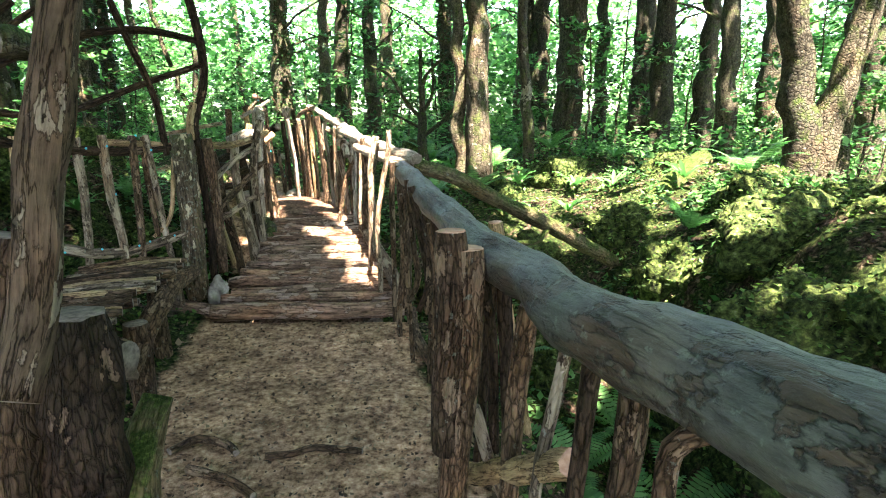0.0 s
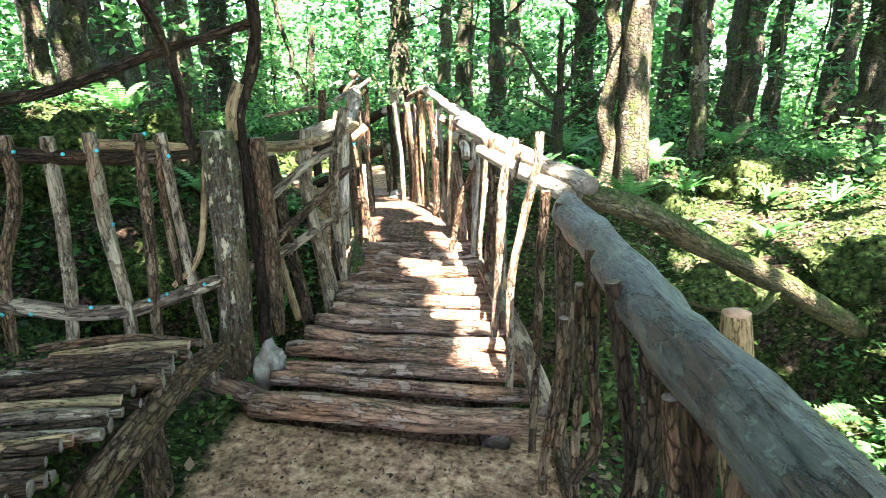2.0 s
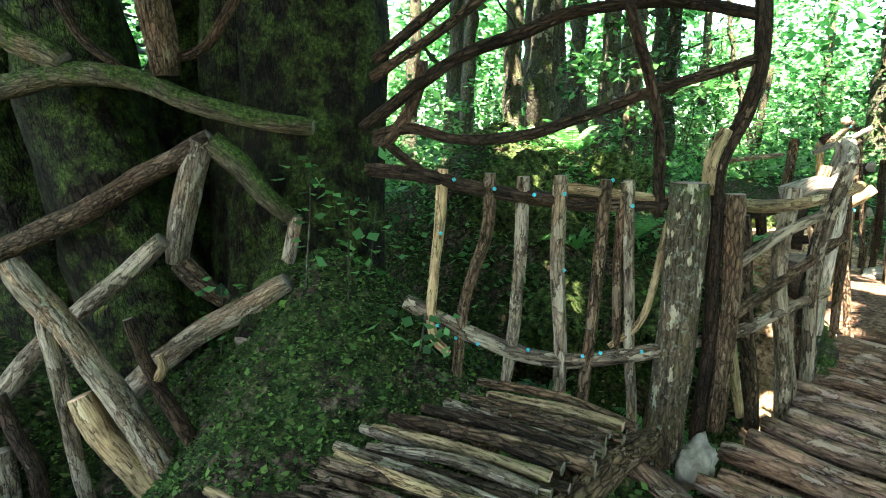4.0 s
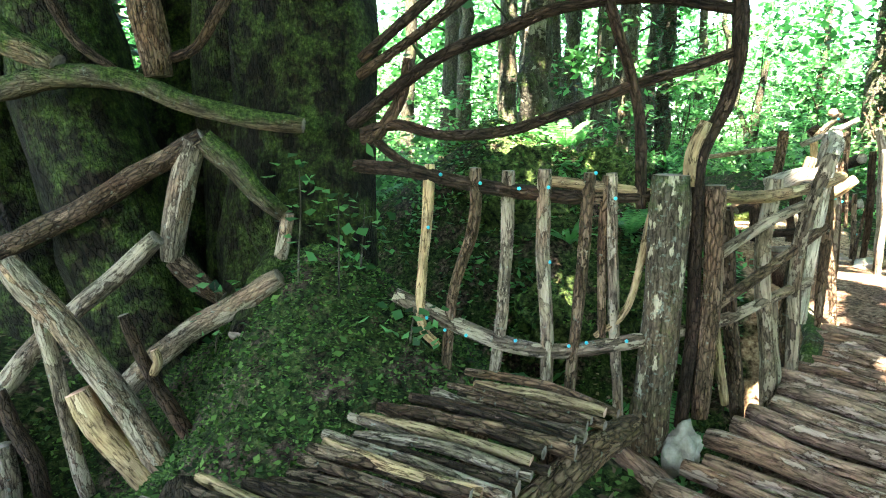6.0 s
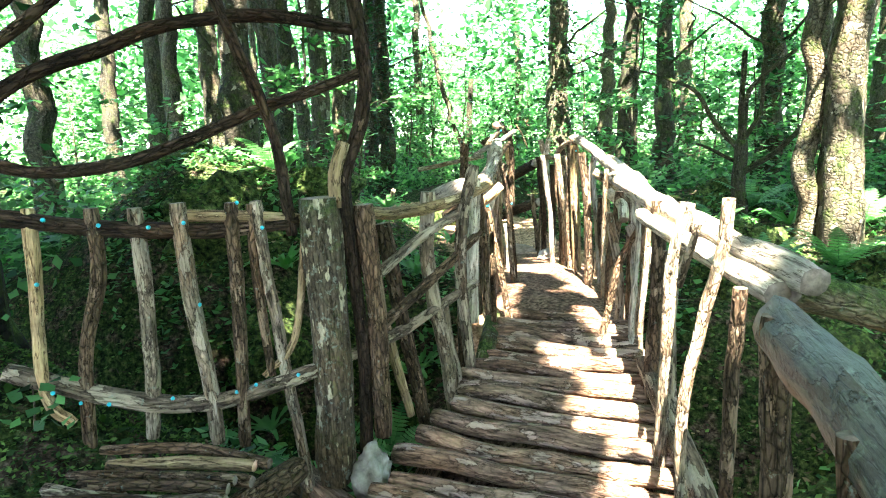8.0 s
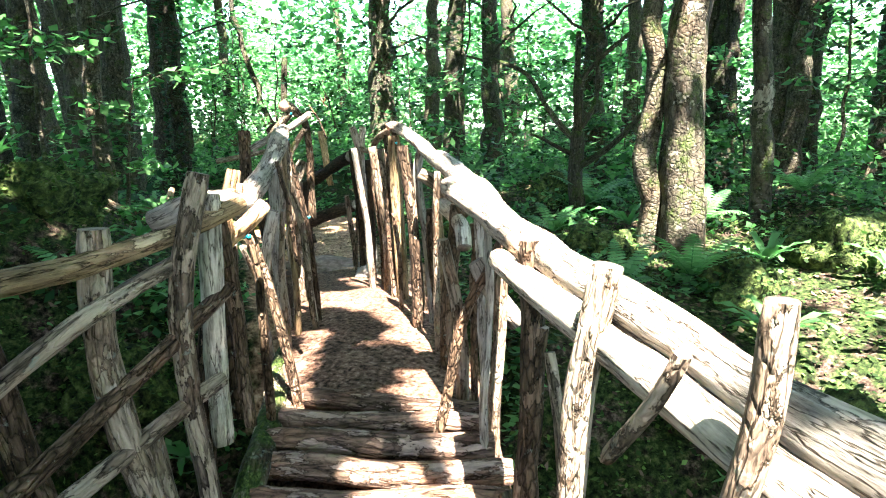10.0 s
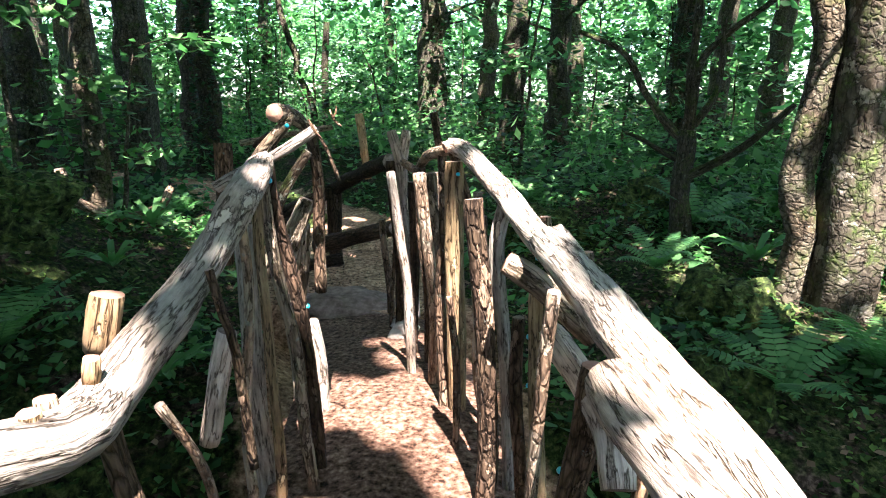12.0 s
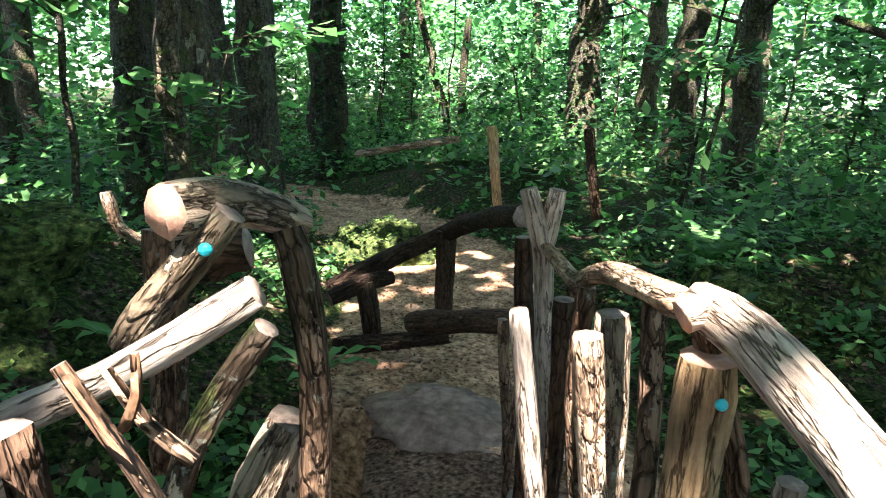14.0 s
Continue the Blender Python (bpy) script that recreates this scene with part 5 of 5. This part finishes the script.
def stone_thing(name, x, y, sx, sy, sz, mat, label, category, z=None, seed=0, group=""):
    """A rounded, lumpy rock half sunk in the ground."""
    bm = bmesh.new()
    bmesh.ops.create_icosphere(bm, subdivisions=4, radius=1.0)
    z = height(x, y) if z is None else z
    for v in bm.verts:
        n = 0.42 * noise.noise(v.co * 1.3 + Vector((seed * 7.3, 0, 0))) + 0.24 * noise.noise(v.co * 3.5 + Vector((0, seed * 3.1, 0))) + 0.10 * noise.noise(v.co * 9 + Vector((0, 0, seed)))
        v.co = v.co * (1 + n)
        v.co = Vector((v.co.x * sx, v.co.y * sy, v.co.z * sz))
    me = bpy.data.meshes.new(name)
    bm.to_mesh(me)
    bm.free()
    me.polygons.foreach_set("use_smooth", [True] * len(me.polygons))
    me.materials.append(mat)
    if mat is MOSS_ROCK:
        co = np.array([v.co for v in me.vertices if v.normal.z > -0.1])
        pick = co[np.random.randint(0, len(co), int(1500 * sx * sy / 0.3) + 200)] + np.random.normal(size=(int(1500 * sx * sy / 0.3) + 200, 3)) * 0.025
        tuft = leaf_mesh("moss_cover", pick, 0.03, MOSS)
    ob = new(name, me)
    ob.location = (x, y, z)
    ob.rotation_euler = (0, 0, seed * 1.7)
    if mat is MOSS_ROCK:
        tufts = new("moss_cover", tuft)
        tufts.parent, tufts["kind"] = ob, "stuff"
    return tagged(ob, label, category, group)


stone_thing("stone", -1.83, 4.66, 0.10, 0.08, 0.12, STONE, "pale angular stone beside the bridge entrance", "stone", z=0.18, seed=1)
stone_thing("step_rock", -2.85, 9.35, 0.42, 0.30, 0.09, ROCK, "flat brown rock slab forming a step in the path", "rock", z=0.33, seed=2)
stone_thing("stone", -2.2, 8.75, 0.13, 0.09, 0.06, STONE, "pale flat stone at the path edge", "stone", z=0.44, seed=3)
ROCKS = ((2.35, 5.9, .5, .4, .5), (2.9, 5.0, .8, .6, .55), (3.6, 4.2, .8, .7, .5), (3.3, 6.3, .7, .5, .55), (2.3, 7.2, .6, .5, .4), (1.2, 7.6, .5, .5, .5), (0.3, 7.9, .45, .4, .5), (-0.4, 8.6, .4, .35, .45),
         (-0.2, 9.6, .5, .5, .5), (0.9, 9.1, .6, .5, .5), (1.9, 9.6, .7, .5, .5), (-4.2, 6.6, .6, .5, .5), (-5.0, 6.9, .7, .5, .6), (-3.6, 7.4, .5, .5, .5), (-4.8, 8.2, .7, .6, .45), (-6.2, 7.6, .8, .7, .5),
         (-3.4, 5.4, .5, .4, .45), (2.0, 1.9, .5, .5, .4), (2.3, 3.2, .5, .5, .4), (-1.6, 11.3, .7, .5, .5), (-0.5, 11.9, .6, .6, .45), (-5.0, 12.0, .8, .6, .5), (-6.3, 10.6, .8, .6, .4), (4.4, 6.2, .9, .7, .6), (3.4, 8.9, .8, .6, .5),
         (0.75, 5.8, .4, .35, .45), (0.0, 5.25, .36, .3, .4), (-0.15, 5.9, .35, .3, .4), (0.35, 5.65, .4, .35, .4), (1.05, 5.45, .5, .4, .45), (1.4, 5.9, .45, .4, .4), (1.45, 2.6, .6, .5, .45), (2.5, 3.9, .7, .6, .5), (2.0, 4.5, .45, .4, .45), (3.0, 3.3, .7, .6, .5), (3.4, 4.4, .6, .5, .45), (2.5, 3.0, .5, .5, .4))
for n_, (x_, y_, a_, b_, c_) in enumerate(ROCKS):
    stone_thing("mossy_rock", x_, y_, a_ * 0.72, b_ * 0.72, c_ * 0.75, MOSS_ROCK, "rounded limestone boulder covered in green moss", "rock", z=height(x_, y_) - 0.08, seed=n_ + 5, group="mossy rocks")


# ---- ferns ----
def frond(name, length, width, droop, pinnate, parent, turn, rise):
    """One fern leaf: a curved midrib with leaflets, or one wavy strap."""
    verts, faces = [], []
    d, s = Vector((math.cos(turn), math.sin(turn), 0)), Vector((-math.sin(turn), math.cos(turn), 0))
    n = 16 if pinnate else 7
    line = [d * length * (t * (1 - 0.22 * droop * t)) + Vector((0, 0, length * (rise * t - droop * t * t))) for t in [k / n for k in range(n + 1)]]
    if pinnate:
        for k in range(1, n):
            t = k / n
            w = width * math.sin(math.pi * min(1, 0.18 + 0.82 * t)) ** 0.8
            p, q = line[k], line[k + 1]
            g = (q - p) * 0.42
            for e in (-1, 1):
                o = len(verts)
                tip = p + s * e * w + g * 1.3 - Vector((0, 0, 0.15 * w))
                verts += [p - g, p + s * e * w * 0.5 - g * 0.7, tip, p + s * e * w * 0.5 + g * 1.3, p + g]
                faces.append((o, o + 1, o + 2, o + 3, o + 4))
        o = len(verts)
        for k in range(n + 1):
            verts += [line[k] + s * 0.004, line[k] - s * 0.004]
        faces += [(o + 2 * k, o + 2 * k + 1, o + 2 * k + 3, o + 2 * k + 2) for k in range(n)]
    else:
        for k in range(n + 1):
            t = k / n
            w = width * (0.35 + 0.65 * math.sin(math.pi * min(1.0, 0.12 + 0.86 * t)))
            wave = 0.012 * math.sin(k * 2.1)
            verts += [line[k] + s * w + Vector((0, 0, wave)), line[k] - Vector((0, 0, 0.008)), line[k] - s * w - Vector((0, 0, wave))]
        for k in range(n):
            o = 3 * k
            faces += [(o, o + 1, o + 4, o + 3), (o + 1, o + 2, o + 5, o + 4)]
    return link_part(name, mesh(name, verts, faces, [FERN]), parent)


def fern(kind):
    ob = thing("fern", (0, 0, 0), "bright green feathery fern arching over a mossy bank" if kind else "glossy green hart's tongue fern with strap leaves", "fern", "ferns")
    for k in range(9 if kind else 11):
        frond("frond", random.uniform(0.42, 0.62) if kind else random.uniform(0.26, 0.42), 0.085 if kind else 0.026, random.uniform(0.45, 0.8), kind, ob, k * 2.4 + random.uniform(-0.3, 0.3), random.uniform(0.75, 1.25))
    return ob


PROTO = [fern(False), fern(True), fern(False), fern(True)]
SPOTS = [(1.55, 4.75, 1), (1.9, 5.35, 1), (2.1, 4.3, 1), (0.5, 9.0, 1), (-0.1, 8.55, 1), (0.9, 8.2, 0), (1.7, 8.0, 0), (2.4, 8.4, 0), (1.2, 9.4, 0), (2.0, 9.0, 2), (0.2, 10.6, 0), (0.9, 10.4, 1), (-0.6, 10.2, 1), (-0.2, 11.3, 3),
         (-3.3, 6.0, 0), (-3.9, 6.2, 2), (-4.3, 7.0, 0), (-3.0, 7.2, 0), (-3.4, 8.0, 2), (-4.2, 8.6, 0), (-5.2, 8.2, 0), (-5.6, 9.0, 2), (-6.3, 8.6, 0), (-4.7, 9.6, 0), (-2.2, 10.3, 0), (-1.5, 10.6, 2), (-3.0, 6.7, 3),
         (-2.6, 6.3, 0), (0.6, 5.2, 1), (1.05, 4.1, 1), (1.15, 3.2, 3), (0.95, 2.6, 1), (1.6, 3.6, 1), (2.6, 6.2, 1), (3.0, 7.4, 0), (3.6, 7.0, 1), (1.9, 10.6, 1), (2.8, 9.8, 0), (-5.9, 11.5, 1), (-7.0, 10.5, 0), (-1.9, 12.3, 1), (0.8, 12.4, 1), (-4.9, 7.6, 1)]
for x_, y_, k_ in SPOTS:
    copy_thing(PROTO[k_], pose(x_, y_, height(x_, y_) + 0.12, random.uniform(-8, 8), random.uniform(-8, 8), random.uniform(0, 360)) @ Matrix.Scale(random.uniform(0.8, 1.25), 4))
for k_, (x_, y_) in enumerate(((0.75, 5.6), (-4.0, 7.6), (-3.6, 9.3), (1.4, 6.0))):
    PROTO[k_].location = (x_, y_, height(x_, y_) + 0.1)


# ---- moss, litter and low plants ----
def carpet(name, n, box, ok, size, mat, lift, label, category, clump=1, spread=0.0):
    pts = []
    for x, y, z in scatter(n, *box, ok):
        for _ in range(clump):
            a, c = x + random.gauss(0, spread), y + random.gauss(0, spread)
            pts.append((a, c, (height(a, c) if spread > 0.02 else z) + random.uniform(0, lift)))
    tagged(new(name, leaf_mesh(name, pts, size, mat)), label, category, kind="stuff")


off_way = lambda x, y: near(WAY, x, y)[0] > 0.85
off_mound = lambda x, y: off_way(x, y) and math.hypot(x + 3.4, y - 3.4) > 1.3
on_way = lambda x, y: near(WAY, x, y)[0] < 1.0 and not 4.3 < y < 9.2
carpet("moss", 52000, (-7, 5.5, 0.8, 13), off_way, 0.028, MOSS, 0.03, "tufted green moss over banks and rocks", "moss")
carpet("mound_moss", 26000, (-4.9, -2.2, 2.0, 4.9), lambda x, y: off_way(x, y) and not off_mound(x, y), 0.014, MOSS, 0.018, "fine dark green moss on the mound under the yew", "moss")
carpet("leaf_litter", 16000, (-7, 5.5, 0.5, 13), off_mound, 0.035, LITTER, 0.02, "brown fallen leaves and twigs on the ground", "leaf litter")
carpet("path_litter", 7000, (-4.5, 1.2, 0.3, 12), on_way, 0.016, LITTER, 0.006, "bits of bark and dead leaves on the path", "leaf litter")
carpet("ground_plants", 520, (-8, 6, 4.5, 14), lambda x, y: off_mound(x, y) and noise.noise((x * 0.8, y * 0.8, 9)) > -0.05, 0.055, LEAF, 0.16, "low leafy green plants on the banks", "plants", clump=42, spread=0.11)


# ---- saplings and young growth under the trees ----
def sapling(x, y, h, n, size, mat):
    z = height(x, y)
    ob = thing("sapling", (x, y, z), "slender young tree with sprays of bright green leaves", "sapling", "saplings")
    dx, dy = random.uniform(-0.4, 0.4), random.uniform(-0.4, 0.4)
    stem = [(x + dx, y + dy, z + h), (x + dx * 0.4 + 0.08, y + dy * 0.4, z + h * 0.55), (x, y, z - 0.1)]
    log(ob, "stem", stem, 0.008, 0.03, TRUNK, sides=6, wobble=0.06)
    pts = []
    for k in range(11):
        f = random.uniform(0.25, 1.0)
        c = Vector((x + dx * f, y + dy * f, z + h * f))
        a, l = random.uniform(0, 6.28), random.uniform(0.4, 1.1)
        tip = c + Vector((math.cos(a) * l, math.sin(a) * l, random.uniform(-0.1, 0.25)))
        log(ob, "twig", [c, (c + tip) / 2 + Vector((0, 0, 0.06)), tip], 0.008, 0.004, TRUNK, sides=4)
        m = n // 11
        t = np.random.uniform(0.15, 1.1, m)[:, None]
        pts.append(np.array(c) * (1 - t) + np.array(tip) * t + np.random.normal(size=(m, 3)) * np.array([0.14, 0.14, 0.05]))
    p = np.concatenate(pts)
    link_part("leaves", leaf_mesh("leaves", p[shaded(p)], size, mat), ob)


for x_, y_, z_ in scatter(16, -14, -6.5, -1, 7, lambda x, y: True) + scatter(64, -15, 11, 6.5, 24, lambda x, y: near(WAY, x, y)[0] > 2.2 and math.hypot(x + 1.2, y - 5) > 6.0):
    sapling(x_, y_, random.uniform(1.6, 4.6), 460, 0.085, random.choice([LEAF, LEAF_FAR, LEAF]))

# seedlings on the mound
for x_, y_, w_ in ((-3.25, 3.45, 0.55), (-3.05, 3.55, 0.5), (-3.6, 3.15, 0.4), (-3.15, 3.75, 0.35), (-2.75, 3.75, 0.2)):
    z_ = height(x_, y_)
    plant = thing("seedling", (x_, y_, z_), "small bright green seedling with round leaves", "plant", "seedlings")
    log(plant, "stem", [(x_ + 0.05, y_, z_ + w_), (x_, y_ + 0.02, z_ + w_ * 0.5), (x_, y_, z_ - 0.03)], 0.003, 0.006, TRUNK, sides=5)
    q_ = np.random.normal(size=(26, 3)) * np.array([0.09, 0.09, w_ * 0.3]) + np.array([x_ + 0.04, y_, z_ + w_ * 0.65])
    link_part("leaves", leaf_mesh("leaves", q_, 0.05, LEAF, length=1.15), plant)


# ---- turquoise caps pressed into the wood ----
def caps(parent, spots):
    """Each cap sits on the surface of the post or rail that it is nailed to."""
    sticks = []
    for ob in parent.children:
        co = np.empty(len(ob.data.vertices) * 3, dtype=np.float32)
        ob.data.vertices.foreach_get("co", co)
        sticks.append((ob, co.reshape(-1, 3)))
    for p in spots:
        ob, co = min(sticks, key=lambda q: np.min(np.sum((q[1] - np.array(p)) ** 2, axis=1)))
        k = np.argmin(np.sum((co - np.array(p)) ** 2, axis=1))
        bm = bmesh.new()
        bmesh.ops.create_uvsphere(bm, u_segments=10, v_segments=6, radius=0.0085)
        me = bpy.data.meshes.new("cap")
        for v in bm.verts:
            v.co = v.co + Vector(co[k])
        bm.to_mesh(me)
        bm.free()
        me.materials.append(PIN)
        link_part("cap", me, ob, "small turquoise cap")


caps(front_fence, [(-2.667, 3.821, 1.198), (-2.668, 3.822, 0.764), (-2.648, 3.842, 0.695), (-2.656, 3.830, 1.424), (-2.509, 3.968, 1.404), (-2.560, 3.930, 0.705), (-2.411, 4.076, 1.394), (-2.403, 4.088, 0.686), (-2.303, 4.175, 1.394), (-2.274, 4.205, 1.040), (-2.226, 4.256, 0.656), (-2.155, 4.322, 1.433), (-2.147, 4.324, 0.695), (-2.097, 4.372, 1.355), (-2.019, 4.453, 0.705)])
caps(bridge_fence_left, [(-2.212, 7.405, 1.733), (-1.683, 5.789, 1.328), (-1.674, 5.598, 1.270), (-1.707, 5.899, 1.295), (-2.065, 7.036, 1.610), (-2.026, 7.190, 1.161), (-2.064, 7.035, 1.613)])
caps(bridge_fence_right, [(-1.270, 7.056, 1.200), (-1.268, 7.057, 1.017), (-1.124, 6.629, 1.058), (-0.998, 6.506, 1.156), (-1.236, 6.941, 1.447), (-1.640, 7.679, 1.558), (-2.400, 9.055, 0.686), (-1.406, 7.522, 0.356), (-1.627, 7.795, 1.525)])
